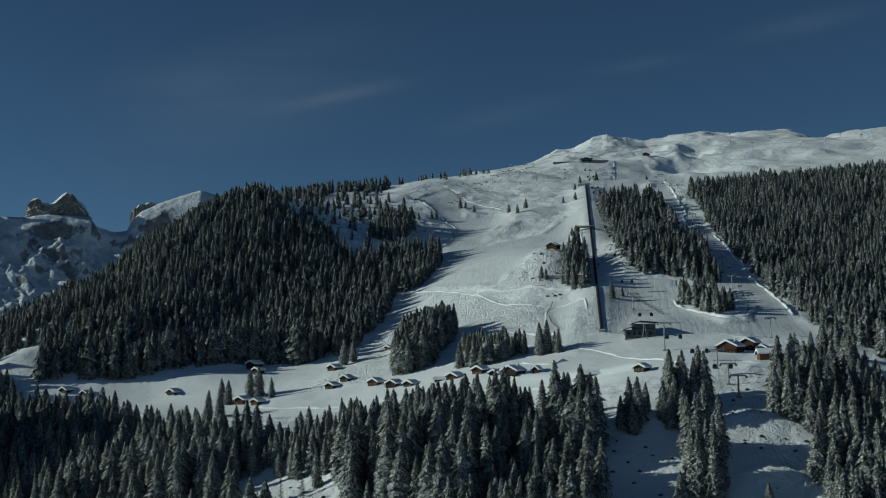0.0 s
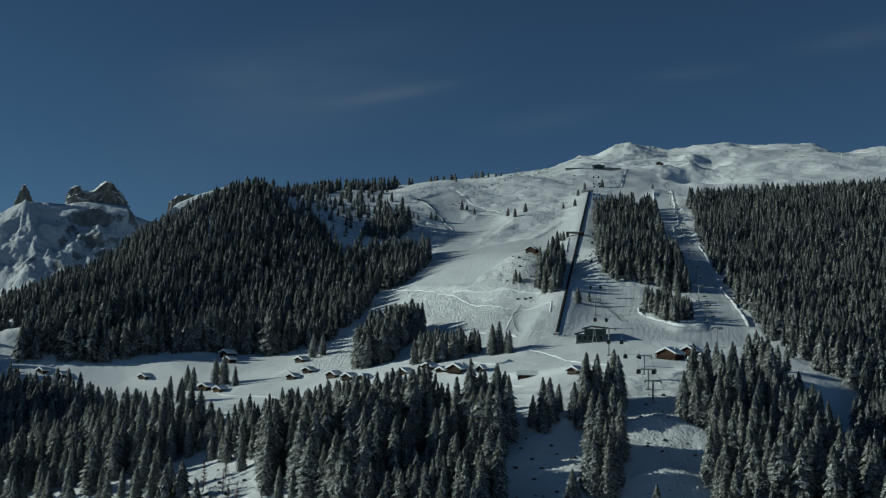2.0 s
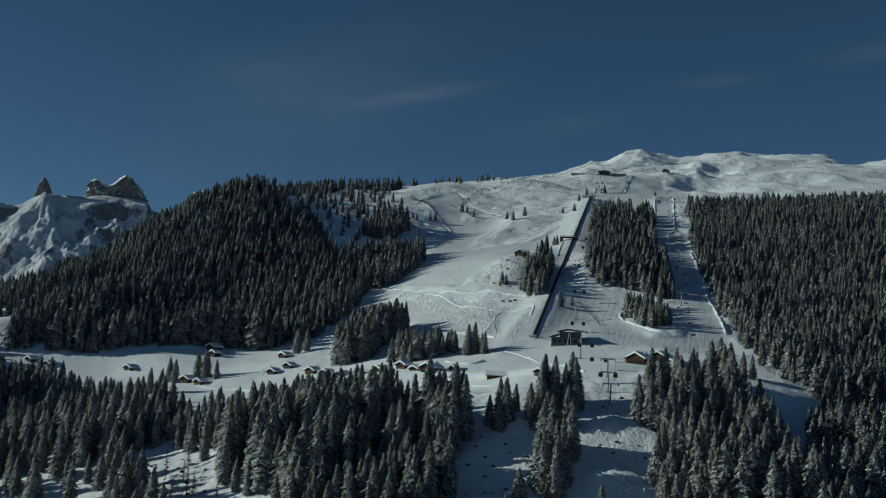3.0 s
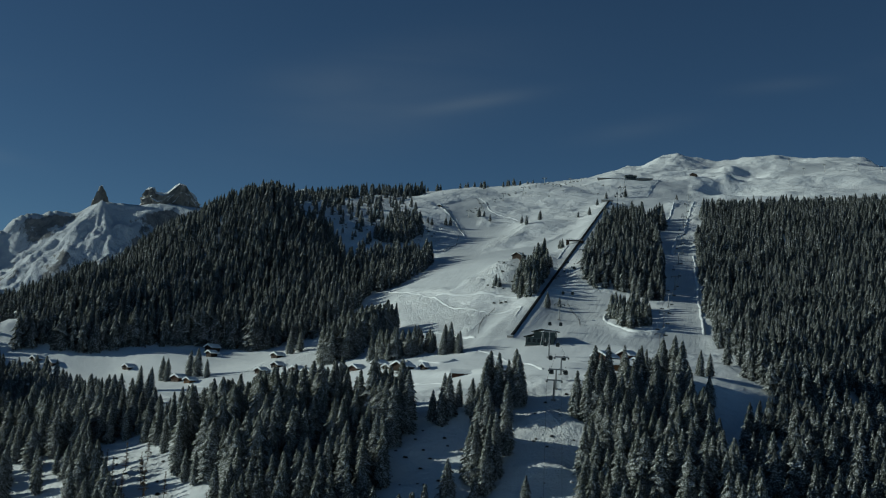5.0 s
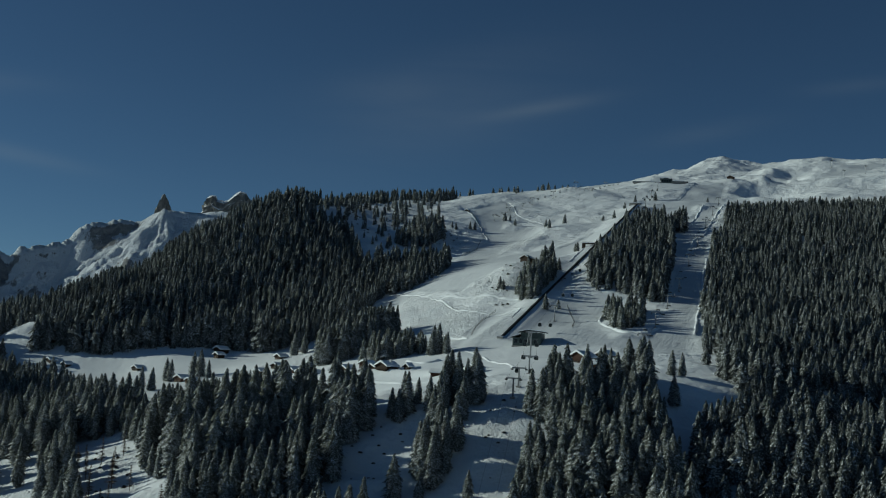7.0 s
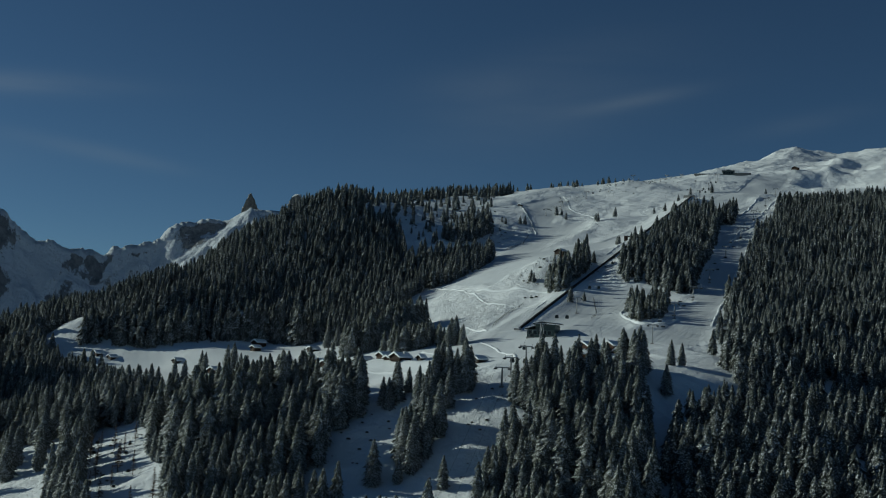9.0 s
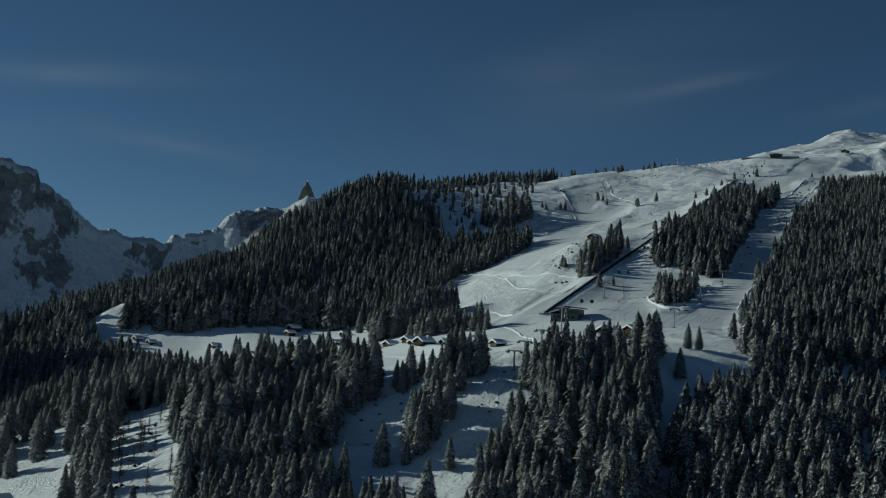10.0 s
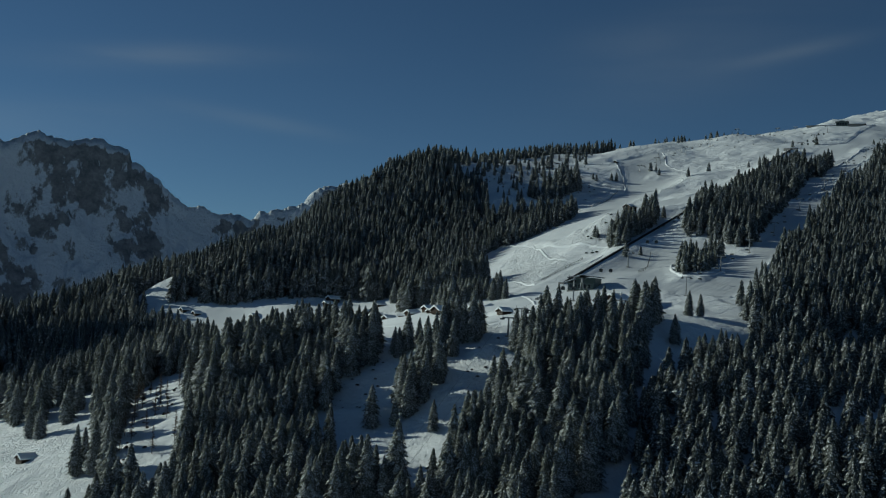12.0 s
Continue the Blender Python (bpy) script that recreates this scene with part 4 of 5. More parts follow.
def chalet(x, y, wide, long, wall, mat, label, turn=0.0, base=None, pitch=26, snow=0.9, windows=2, balcony=False, chimney=False, drop=2.6, group="chalets of the hamlet"):
    """A log chalet with its gable to the south: walls of log courses, overhanging roof, thick snow on top."""
    wide, long, wall = wide * 0.64, long * 0.66, wall * 0.84
    house = tagged(new("chalet"), label, "chalet", group)
    ground_z = min(height(x + dx, y + dy) for dx in (-wide / 2, wide / 2) for dy in (0, long)) - 0.3
    house.matrix_basis = pose(x, y, ground_z, 0, 0, turn)
    hw, rise = wide / 2, wide / 2 * math.tan(radians(pitch))
    foot = 0.9 if base else 0.0
    if base:
        part("base", filled(box, -hw + 0.03, 0.03, -drop - 1.5, hw - 0.03, long - 0.03, foot), base, house, "whitewashed stone base")
    # log courses: each a little proud of the next
    bm, z, k, rings = bmesh.new(), foot if base else -drop - 1.5, 0, []
    while z < wall - 0.05:
        out, top = 0.06 if k % 2 else 0.0, min(z + 0.42, wall)
        for level in (z, top):
            rings.append([bm.verts.new(p) for p in ((-hw - out, -out, level), (hw + out, -out, level), (hw + out, long + out, level), (-hw - out, long + out, level))])
        z, k = top, k + 1
    for p, q in zip(rings, rings[1:]):
        for i in range(4):
            bm.faces.new((p[i], p[(i + 1) % 4], q[(i + 1) % 4], q[i]))
    bm.faces.new(rings[0][::-1])
    bm.faces.new(rings[-1])
    part("wall", bm, mat, house)
    for y0 in (0.02, long - 0.22):
        part("gable", filled(prism, [(-hw, wall), (hw, wall), (0.02, wall + rise), (-0.02, wall + rise)], y0, y0 + 0.2), mat, house)
    over, t = 0.6, math.tan(radians(pitch))
    eave = wall - over * t
    roof = part("roof", filled(prism, [(-hw - over, eave), (0, wall + rise), (hw + over, eave), (hw + over, eave + 0.2), (0, wall + rise + 0.22), (-hw - over, eave + 0.2)], -0.8, long + 0.5), LOGS_DARK, house)
    edge = hw + over + 0.12
    soft = [(-edge, eave + 0.21), (0, wall + rise + 0.224), (edge, eave + 0.21), (edge + 0.12, eave + 0.21 + snow * 0.45), (edge - 0.25, eave + 0.2 + snow * 0.95 + 0.1),
            (hw * 0.5, wall + rise * 0.5 + 0.22 + snow), (0.25, wall + rise + 0.16 + snow), (-0.25, wall + rise + 0.16 + snow), (-hw * 0.5, wall + rise * 0.5 + 0.22 + snow),
            (-edge + 0.25, eave + 0.2 + snow * 0.95 + 0.1), (-edge - 0.12, eave + 0.21 + snow * 0.45)]
    part("roof_snow", filled(prism, soft, -0.88, long + 0.58), ROOF_SNOW, house, "thick pillow of snow on the roof")
    for i in range(windows):
        window_part(house, (i - (windows - 1) / 2) * wide / (windows + 0.3), foot + 0.7, 0.62, 0.75, -0.06)
    if wall > 4:
        window_part(house, 0, wall - 0.6, 1.0, 1.1, -0.0)
    door = part("door", filled(box, -hw * 0.15 - 0.45, -0.1, 0.0, -hw * 0.15 + 0.45, 0.0, 1.95), LOGS_DARK, house, "plank door")
    if balcony:
        bm = bmesh.new()
        box(bm, -hw - 0.2, -1.1, wall - 1.7, hw + 0.2, -0.06, wall - 1.55)
        box(bm, -hw - 0.2, -1.1, wall - 0.72, hw + 0.2, -1.02, wall - 0.62)
        for i in range(int(wide * 3)):
            box(bm, -hw - 0.15 + i / 3, -1.09, wall - 1.55, -hw + i / 3, -1.05, wall - 0.72)
        part("balcony", bm, mat, house)
    if chimney:
        stack = part("chimney", filled(box, hw * 0.35, long * 0.55, wall, hw * 0.35 + 0.7, long * 0.55 + 0.7, wall + rise + 1.3), PLASTER, house, "whitewashed chimney")
        part("cap", filled(box, hw * 0.35 - 0.15, long * 0.55 - 0.15, wall + rise + 1.304, hw * 0.35 + 0.85, long * 0.55 + 0.85, wall + rise + 1.6), ROOF_SNOW, stack)
    return house


DARK_BARN = "dark weathered log barn with a snow-laden roof"
RED_HUT = "reddish larch chalet with a thick snow roof"
TAN_HUT = "honey-coloured timber hut with snow on its roof"
chalet(-322, 619, 8.0, 8.0, 2.6, LOGS_DARK, DARK_BARN, -22, windows=1)
chalet(-309, 618, 8.5, 7.0, 2.4, LOGS_DARK, DARK_BARN, -24, windows=1, snow=0.7)
chalet(-259, 622, 8.5, 9.0, 2.8, LOGS_DARK, "dark log barn with drifted snow at its front", -20, base=PLASTER)
chalet(-227, 667, 10.0, 11.0, 4.6, LOGS_DARK, "tall dark log chalet above the hamlet", -22, windows=3)
chalet(-219, 652, 7.0, 8.0, 3.2, LOGS_DARK, "small dark log barn below a taller chalet", -22, windows=1)
chalet(-207, 588, 8.6, 10.0, 3.4, LOGS_RED, RED_HUT, -18, windows=2)
chalet(-197, 583, 7.0, 9.0, 2.8, LOGS_TAN, TAN_HUT, -18, windows=1)
chalet(-161, 599, 8.0, 9.0, 2.8, LOGS_DARK, DARK_BARN, -20, windows=2)
chalet(-155, 608, 8.0, 8.0, 3.2, LOGS_DARK, "dark chalet with a whitewashed ground floor", -20, base=PLASTER)
chalet(-172, 646, 8.5, 9.0, 3.0, LOGS_DARK, DARK_BARN, -26, windows=2)
chalet(-171, 673, 7.0, 6.0, 1.8, LOGS_DARK, "low dark hay barn half buried in snow", -28, windows=0)
chalet(-147, 684, 5.2, 6.0, 2.8, LOGS_TAN, "small tan hay hut alone on the tracked slope", -29, windows=1)
chalet(-135, 588, 9.5, 9.0, 3.6, LOGS_RED, "reddish chalet with a whitewashed ground floor", -24, base=PLASTER, windows=3)
chalet(-123, 576, 9.0, 10.0, 3.4, LOGS_DARK, "dark chalet with a small balcony", -22, balcony=True)
chalet(-113, 569, 7.5, 9.0, 2.8, LOGS_DARK, DARK_BARN, -24)
chalet(-98, 562, 7.0, 10.0, 2.2, LOGS_RED, "long reddish shed with a flat snow roof", -84, pitch=16, windows=1)
chalet(-89, 556, 9.0, 10.0, 3.0, LOGS_RED, RED_HUT, -24, windows=2)
chalet(-76, 553, 8.5, 10.0, 3.2, LOGS_RED, "reddish chalet with a row of windows", -24, windows=3)
chalet(-59, 536, 12.5, 12.0, 4.6, LOGS_DARK, "large dark chalet with a balcony and chimney", -26, windows=3, balcony=True, chimney=True)
chalet(-67, 543, 7.0, 8.0, 2.8, LOGS_DARK, "small dark chalet between two larger ones", -22)
chalet(-47, 540, 4.6, 5.0, 2.4, LOGS_DARK, "tiny dark hut with a steep snow roof", -20, pitch=38, windows=1)
chalet(-26, 519, 8.5, 28.0, 2.9, LOGS_RED, "long reddish barn beside the snowy track", -86, pitch=22, windows=1, drop=3.0)
chalet(0, 499, 7.5, 8.0, 3.2, LOGS_DARK, "dark chalet with white window frames", -26, base=PLASTER, windows=3)
chalet(40, 541, 15.0, 13.0, 3.7, LOGS_RED, "big timber inn with a wide snow-edged gable", -28, windows=5, balcony=True, chimney=True)
chalet(50, 551, 11.0, 11.0, 4.4, LOGS_RED, "timber house behind the inn", -28, windows=2)
chalet(56, 546, 6.0, 6.0, 2.4, LOGS_TAN, "small timber shed beside the inn", -24, windows=1)
chalet(50, 506, 10.0, 16.0, 3.6, LOGS_TAN, "wide honey-coloured shed under a smooth snow roof", -86, pitch=24, windows=0, snow=0.9)
hut = chalet(-53, 792, 12.0, 9.0, 4.4, LOGS_DARK, "dark hut with a lit terrace above the piste", -22, windows=2, snow=0.4)
part("terrace", filled(box, 2.95, -1.5, -3, 7.2, 2.0, -0.1), LOGS_TAN, hut, "honey-coloured plank terrace")
part("railing", filled(box, 3.0, -1.55, -0.096, 7.2, -1.45, 0.7), LOGS_TAN, hut)
part("woodpile", filled(box, -6.5, -1.0, -2, -3.9, 1.2, 0.9), LOGS_DARK, hut)
chalet(-149, 343, 9.5, 10.0, 3.6, LOGS_DARK, "lone dark hut on the tracked slope", -16, windows=1, drop=6.0)
chalet(-367, 604, 6.0, 6.0, 2.6, LOGS_DARK, "small dark hut at the edge of the wood", -18, windows=1)
chalet(102, 596, 7.0, 7.0, 3.0, LOGS_DARK, "small dark hut at the foot of the piste", -14, windows=1)
chalet(32, 1537, 13.0, 9.0, 4.2, LOGS_DARK, "dark timber mountain hut under the summit ridge", -14, windows=3, snow=0.3, group="huts on the mountain")
chalet(-212, 1152, 6.0, 5.0, 2.4, LOGS_DARK, "small dark hut on the upper slope", -14, windows=0, group="huts on the mountain")

# ---- the lift's lower station ----


def lower_station(x, y):
    st = tagged(new("lift_station"), "dark green lift station with sloping snow-edged roofs", "lift station")
    st.matrix_basis = pose(x, y, height(x, y - 8) - 0.3, 0, 0, 4) @ Matrix.Diagonal((0.74, 1.0, 0.98, 1.0))
    part("base", filled(box, -10.5, -6, -4, 10.5, 9, 0.8), CONCRETE, st, "concrete plinth")
    bm = bmesh.new()
    box(bm, -10, -5.5, 0.804, 10, 8.5, 5.2)
    for i in range(11):
        box(bm, -10.05 + 2 * i, -5.62, 0.81, -9.9 + 2 * i, -5.5, 5.2)
    part("hall", bm, CLADDING, st)
    part("upper_hall", filled(box, -4.5, -4, 5.204, 10.5, 7, 8.2), CLADDING, st)
    for i in range(5):
        win = part("window", filled(box, -8.8 + 3.6 * i, -5.7, 2.2, -6.4 + 3.6 * i, -5.64, 4.4), PANE, st)
        part("window_frame", filled(box, -8.9 + 3.6 * i, -5.66, 2.1, -6.3 + 3.6 * i, -5.625, 4.5), STEEL, win)
    lower = part("roof", filled(prism, [(-11.5, 4.9), (-4.6, 6.6), (-4.6, 6.95), (-11.6, 5.25)], -6.8, 9.4), DARK_STEEL, st)
    part("roof_snow", filled(prism, [(-11.7, 5.26), (-4.6, 6.96), (-4.6, 7.3), (-11.8, 5.6)], -6.9, 9.5), ROOF_SNOW, lower)
    upper = part("roof", filled(prism, [(-6.2, 7.9), (0.5, 9.3), (12.5, 8.5), (12.5, 8.85), (0.5, 9.65), (-6.2, 8.25)], -5.8, 8.4), DARK_STEEL, st)
    part("roof_snow", filled(prism, [(-6.3, 8.26), (0.5, 9.66), (12.3, 8.87), (12.3, 9.2), (0.5, 10.0), (-6.4, 8.55)], -5.9, 8.5), ROOF_SNOW, upper)
    bm = bmesh.new()
    for s in (-1.9, 1.9):
        bar(bm, (2.5 + s, -8.5, -2), (2.5 + s * 0.15, -8.5, 7.5), 0.28, 0.22, 8)
    part("a_frame", bm, STEEL, st, "pale steel support frame")
    part("a_frame_beam", filled(box, 1.9, -9.0, 7.3, 3.1, -4.0, 7.8), STEEL, st)
    return st


lower_station(2, 594)

# ---- the mountain station ----


def top_station(x, y):
    st = tagged(new("mountain_station"), "long low mountain station with a central tower on the ridge", "lift station")
    st.matrix_basis = pose(x, y, height(x, y - 6), 0, 0, 8)
    part("west_wing", filled(box, -42, -4, -8, -7, 5, 2.0), CONCRETE, st)
    part("east_wing", filled(box, 7, -4, -8, 27, 5, 3.4), CONCRETE, st)
    tower = part("tower", filled(box, -6.9, -6, -8, 6.9, 6, 6.2), CLADDING, st)
    part("tower_roof", filled(box, -8, -7.2, 6.204, 8, 7.2, 6.8), DARK_STEEL, tower)
    part("lift_head", filled(box, -3, -3, 6.804, 3, 3, 8.6), STEEL, tower, "steel lift head")
    for i in range(4):
        part("window", filled(box, -5.6 + 3 * i, -6.06, 2.6, -3.4 + 3 * i, -6.02, 5.0), PANE, tower)
    for a, b, h in ((-43.5, -7, 2.0), (7, 28.5, 3.4)):
        wing = part("roof", filled(box, a, -5.2, h + 0.004, b, 6, h + 0.4), DARK_STEEL, st)
        part("roof_snow", filled(box, a - 0.1, -5.0, h + 0.404, b - 0.2, 6.1, h + 0.8), ROOF_SNOW, wing)
    part("terrace", filled(box, -30, -11, -6, 0, -6.2, 0.2), CONCRETE, st, "concrete terrace")
    return st


top_station(-46, 1490)

# ---- covered conveyor gallery up the slope ----


def gallery(ax, ay, bx, by, wide=1.6, tall=1.05):
    g = tagged(new("covered_gallery"), "long dark steel-clad gallery climbing straight up the slope", "gallery")
    n = 60
    t = np.linspace(0, 1, n + 1)
    xs, ys = ax + (bx - ax) * t, ay + (by - ay) * t
    zs = ground(xs, ys)
    shape = [(-0.5, -2.5), (-0.5, 0.62), (-0.36, 0.88), (0, 1.0), (0.36, 0.88), (0.5, 0.62), (0.5, -2.5)]
    for a in range(0, n, 4):
        bm, rings = bmesh.new(), []
        for i in range(a, a + 5):
            rings.append([bm.verts.new((xs[i] + u * wide, ys[i], zs[i] + (v * tall if v > 0 else v))) for u, v in shape])
        for p, q in zip(rings, rings[1:]):
            for i in range(len(shape) - 1):
                bm.faces.new((p[i], p[i + 1], q[i + 1], q[i]))
        bm.faces.new(rings[0])
        bm.faces.new(rings[-1][::-1])
        bmesh.ops.recalc_face_normals(bm, faces=bm.faces)
        shell = part("shell", bm, SOOTY, g)
        for i in range(a, a + 4, 2):
            bm = bmesh.new()
            for (u0, v0), (u1, v1) in zip(shape, shape[1:]):
                bar(bm, (xs[i] + u0 * wide * 1.03, ys[i], zs[i] + (v0 * tall * 1.03 if v0 > 0 else v0)), (xs[i] + u1 * wide * 1.03, ys[i], zs[i] + (v1 * tall * 1.03 if v1 > 0 else v1)), 0.14, 0.14, 4)
            part("rib", bm, SOOTY, shell)
    z = zs[0]
    portal = part("portal", filled(box, ax - 1.6, ay - 3.5, z - 3, ax + 1.6, ay - 0.2, z + 0.7), CONCRETE, g, "low concrete loading portal")
    part("portal_snow", filled(box, ax - 1.7, ay - 3.6, z + 0.704, ax + 1.7, ay - 0.3, z + 1.1), ROOF_SNOW, portal)
    part("head_house", filled(box, bx - 8, by - 1, zs[-1] - 4, bx + 4, by + 4, zs[-1] + 1.7), CONCRETE, g, "low concrete head house")
    part("head_snow", filled(box, bx - 8.3, by - 1.3, zs[-1] + 1.704, bx + 4.3, by + 4.3, zs[-1] + 2.3), ROOF_SNOW, g)
    return g


gallery(-17, 608, -40, 1215)


def footbridge(x0, x1, y):
    """The piste crossing over the gallery."""
    b = tagged(new("piste_bridge"), "snow-covered timber bridge carrying the piste over the gallery", "bridge")
    xm = (x0 + x1) / 2
    z = height(xm, y) + 1.5
    part("deck", filled(box, x0, y - 3, z, x1, y + 3, z + 0.5), LOGS_DARK, b)
    part("deck_snow", filled(box, x0 + 0.1, y - 2.8, z + 0.504, x1 - 0.1, y + 2.8, z + 0.95), ROOF_SNOW, b)
    for x in (x0 + 1, x1 - 1):
        part("abutment", filled(box, x - 0.9, y - 2.9, height(x, y) - 3, x + 0.9, y + 2.9, z - 0.004), LOGS_DARK, b)
    for s in (-2.95, 2.95):
        bm = bmesh.new()
        for i in range(6):
            xx = x0 + (x1 - x0) * i / 5
            bar(bm, (xx, y + s, z), (xx, y + s, z + 1.5), 0.08)
        bar(bm, (x0, y + s, z + 1.4), (x1, y + s, z + 1.4), 0.09)
        part("railing", bm, LOGS_DARK, b)
    return b


footbridge(-40, -26, 934)

# ---- lifts: pylons, ropes, cabins ----


def pylon(x, y, tall, arm, label, turn=0.0, group="pylons of the gondola lift", thick=0.42):
    p = tagged(new("lift_pylon"), label, "lift pylon", group)
    p.matrix_basis = pose(x, y, height(x, y), 0, 0, turn)
    part("footing", filled(box, -0.9, -0.9, -2, 0.9, 0.9, 0.45), CONCRETE, p)
    part("mast", filled(bar, (0, 0, 0.3), (0, 0, tall), thick, thick * 0.65, 10), STEEL, p)
    part("crossarm", filled(box, -arm, -0.25, tall - 0.35, arm, 0.25, tall + 0.2), STEEL, p)
    for s in (-1, 1):
        bm = bmesh.new()
        box(bm, s * arm - 0.18, -1.9, tall - 0.62, s * arm + 0.18, 1.9, tall - 0.36)
        for i in range(5):
            bar(bm, (s * arm - 0.22, -1.6 + 0.8 * i, tall - 0.72), (s * arm + 0.22, -1.6 + 0.8 * i, tall - 0.72), 0.24, 0.24, 8)
        part("sheave_train", bm, DARK_STEEL, p, "dark row of rope wheels")
        part("hoist_arm", filled(bar, (s * arm * 0.9, 0, tall + 0.2), (s * arm * 0.9, 0, tall + 1.1), 0.07), STEEL, p)
    bm = bmesh.new()
    for s in (-0.2, 0.2):
        bar(bm, (s, -thick - 0.2, 0.5), (s, -thick - 0.1, tall), 0.03, 0.03, 4)
    for i in range(int(tall / 0.8)):
        bar(bm, (-0.2, -thick - 0.18, 1 + 0.8 * i), (0.2, -thick - 0.18, 1 + 0.8 * i), 0.025, 0.025, 4)
    part("ladder", bm, STEEL, p)
    return p


def rope(points, name="haul_rope", label="dark steel haul rope strung between pylons", r=0.028):
    bm = bmesh.new()
    for a, b in zip(points, points[1:]):
        a, b = Vector(a), Vector(b)
        last, sag = a, (b - a).length * 0.012
        for i in range(1, 7):
            f = i / 6
            now = a.lerp(b, f) - Vector((0, 0, 4 * sag * f * (1 - f)))
            bar(bm, last, now, r, r, 4)
            last = now
    me = bpy.data.meshes.new(name)
    bm.to_mesh(me)
    bm.free()
    me.materials.append(DARK_STEEL)
    return tagged(new(name, me), label, "rope")


def on_rope(a, b, f):
    a, b = Vector(a), Vector(b)
    return a.lerp(b, f) - Vector((0, 0, 4 * (b - a).length * 0.012 * f * (1 - f)))


def cabin(at):
    c = tagged(new("gondola_cabin"), "small dark gondola cabin hanging from the rope", "gondola cabin", "cabins of the gondola lift")
    c.matrix_basis = Matrix.Translation(at)
    part("hanger", filled(bar, (0, 0, 0.05), (0, 0, -1.6), 0.07), STEEL, c)
    bm = bmesh.new()
    for v in box(bm, -0.95, -0.95, -3.6, 0.95, 0.95, -1.6):
        if v.co.z > -2:
            v.co.x, v.co.y = v.co.x * 0.8, v.co.y * 0.8
    bmesh.ops.bevel(bm, geom=list(bm.edges), offset=0.25, segments=2, affect="EDGES")
    part("body", bm, DARK_STEEL, c)
    for s in (-1, 1):
        part("window", filled(box, -0.6, s * 0.9 - 0.04, -2.9, 0.6, s * 0.9 + 0.04, -2.1), PANE, c)
    return c


def chair(at):
    c = tagged(new("lift_chair"), "empty dark chairlift chair hanging from the rope", "lift chair", "chairs of the chairlift")
    c.matrix_basis = Matrix.Translation(at)
    part("hanger", filled(bar, (0, 0, 0.05), (0, 0.1, -2.2), 0.06), STEEL, c)
    part("seat", filled(box, -1.1, -0.4, -2.75, 1.1, 0.2, -2.6), DARK_STEEL, c)
    part("backrest", filled(box, -1.1, 0.2, -2.7, 1.1, 0.3, -2.0), DARK_STEEL, c)
    part("safety_bar", filled(bar, (-1.1, -0.5, -2.2), (1.1, -0.5, -2.2), 0.04), STEEL, c)
    return c


MAST = "grey steel gondola pylon with a wide crossarm"
LINE = [(35, 441, 8.0), (33, 457, 8.0), (31, 482, 8.0), (13, 556, 13.0), (0, 664, 9.5), (-9, 820, 10.0), (-17, 971, 10.0), (-26, 1112, 10.0), (-32, 1222, 10.0), (-38, 1306, 9.0), (-44, 1400, 9.0)]
first = None
for px, py, ph in LINE:
    pylon(px, py, ph, 3.0, MAST, 3)
for side in (-1, 1):
    tops = [(px + side * 3.0, py, height(px, py) + ph - 0.95) for px, py, ph in LINE]
    low = (60 + side * 3.0, 300, height(60, 300) + 14)
    rope([low] + tops + [(-46 + side * 3.0, 1486, height(-46, 1486) + 8)])
    spots = [on_rope(a, b, f) for a, b, fs in zip(tops, tops[1:], ((), (0.5,), (0.3, 0.8), (0.55,), (0.3, 0.75), (0.2, 0.6), (0.3, 0.7), (0.2, 0.6), (0.3, 0.7), (0.5,))) for f in fs]
    for at in spots:
        if first is None:
            first = cabin(at)
        else:
            copy_thing(first, Matrix.Translation(at))
CHAIR_LINE = [(65, 582, 10.0), (62, 650, 9.0), (60, 715, 8.5), (60, 772, 9.0), (57, 853, 9.0), (53, 950, 9.0), (49, 1050, 9.0), (45, 1160, 9.0), (41, 1270, 9.0)]
for px, py, ph in CHAIR_LINE:
    pylon(px, py, ph, 2.4, "slim grey chairlift pylon on the groomed piste", 2, "pylons of the chairlift", 0.3)
first = None
for side in (-1, 1):
    tops = [(px + side * 2.4, py, height(px, py) + ph - 0.95) for px, py, ph in CHAIR_LINE]
    rope(tops)
    for a, b in zip(tops, tops[1:]):
        for f in ((0.25, 0.75) if side > 0 else (0.5,)):
            if first is None:
                first = chair(on_rope(a, b, f))
            else:
                copy_thing(first, Matrix.Translation(on_rope(a, b, f)))
RIDGE_LINE = [(-172, 1122, 7.0), (-168, 1160, 8.5), (-158, 1222, 8.5), (-145, 1268, 8.5), (-131, 1325, 8.0), (-127, 1400, 5.5), (-124, 1480, 5.0), (-121, 1560, 5.0)]
for px, py, ph in RIDGE_LINE:
    pylon(px, py, ph, 2.2, "slim grey chairlift pylon on the open ridge", -8, "pylons of the ridge chairlift", 0.28)
for side in (-1, 1):
    tops = [(px + side * 2.2, py, height(px, py) + ph - 0.95) for px, py, ph in RIDGE_LINE]
    rope(tops)
    for a, b in zip(tops, tops[1:]):
        for f in (0.2, 0.5, 0.8) if side > 0 else (0.35, 0.7):
            copy_thing(first, Matrix.Translation(on_rope(a, b, f)))
for px, py in ((161, 1728), (176, 1580), (204, 1608), (249, 1630), (280, 1633), (305, 1656), (332, 1648)):
    pylon(px, py, 11.0, 2.4, "small drag-lift pylon on the snowy ridge", 80, "pylons of the drag lift", 0.35)


# ---- snow banks thrown up along the pistes ----


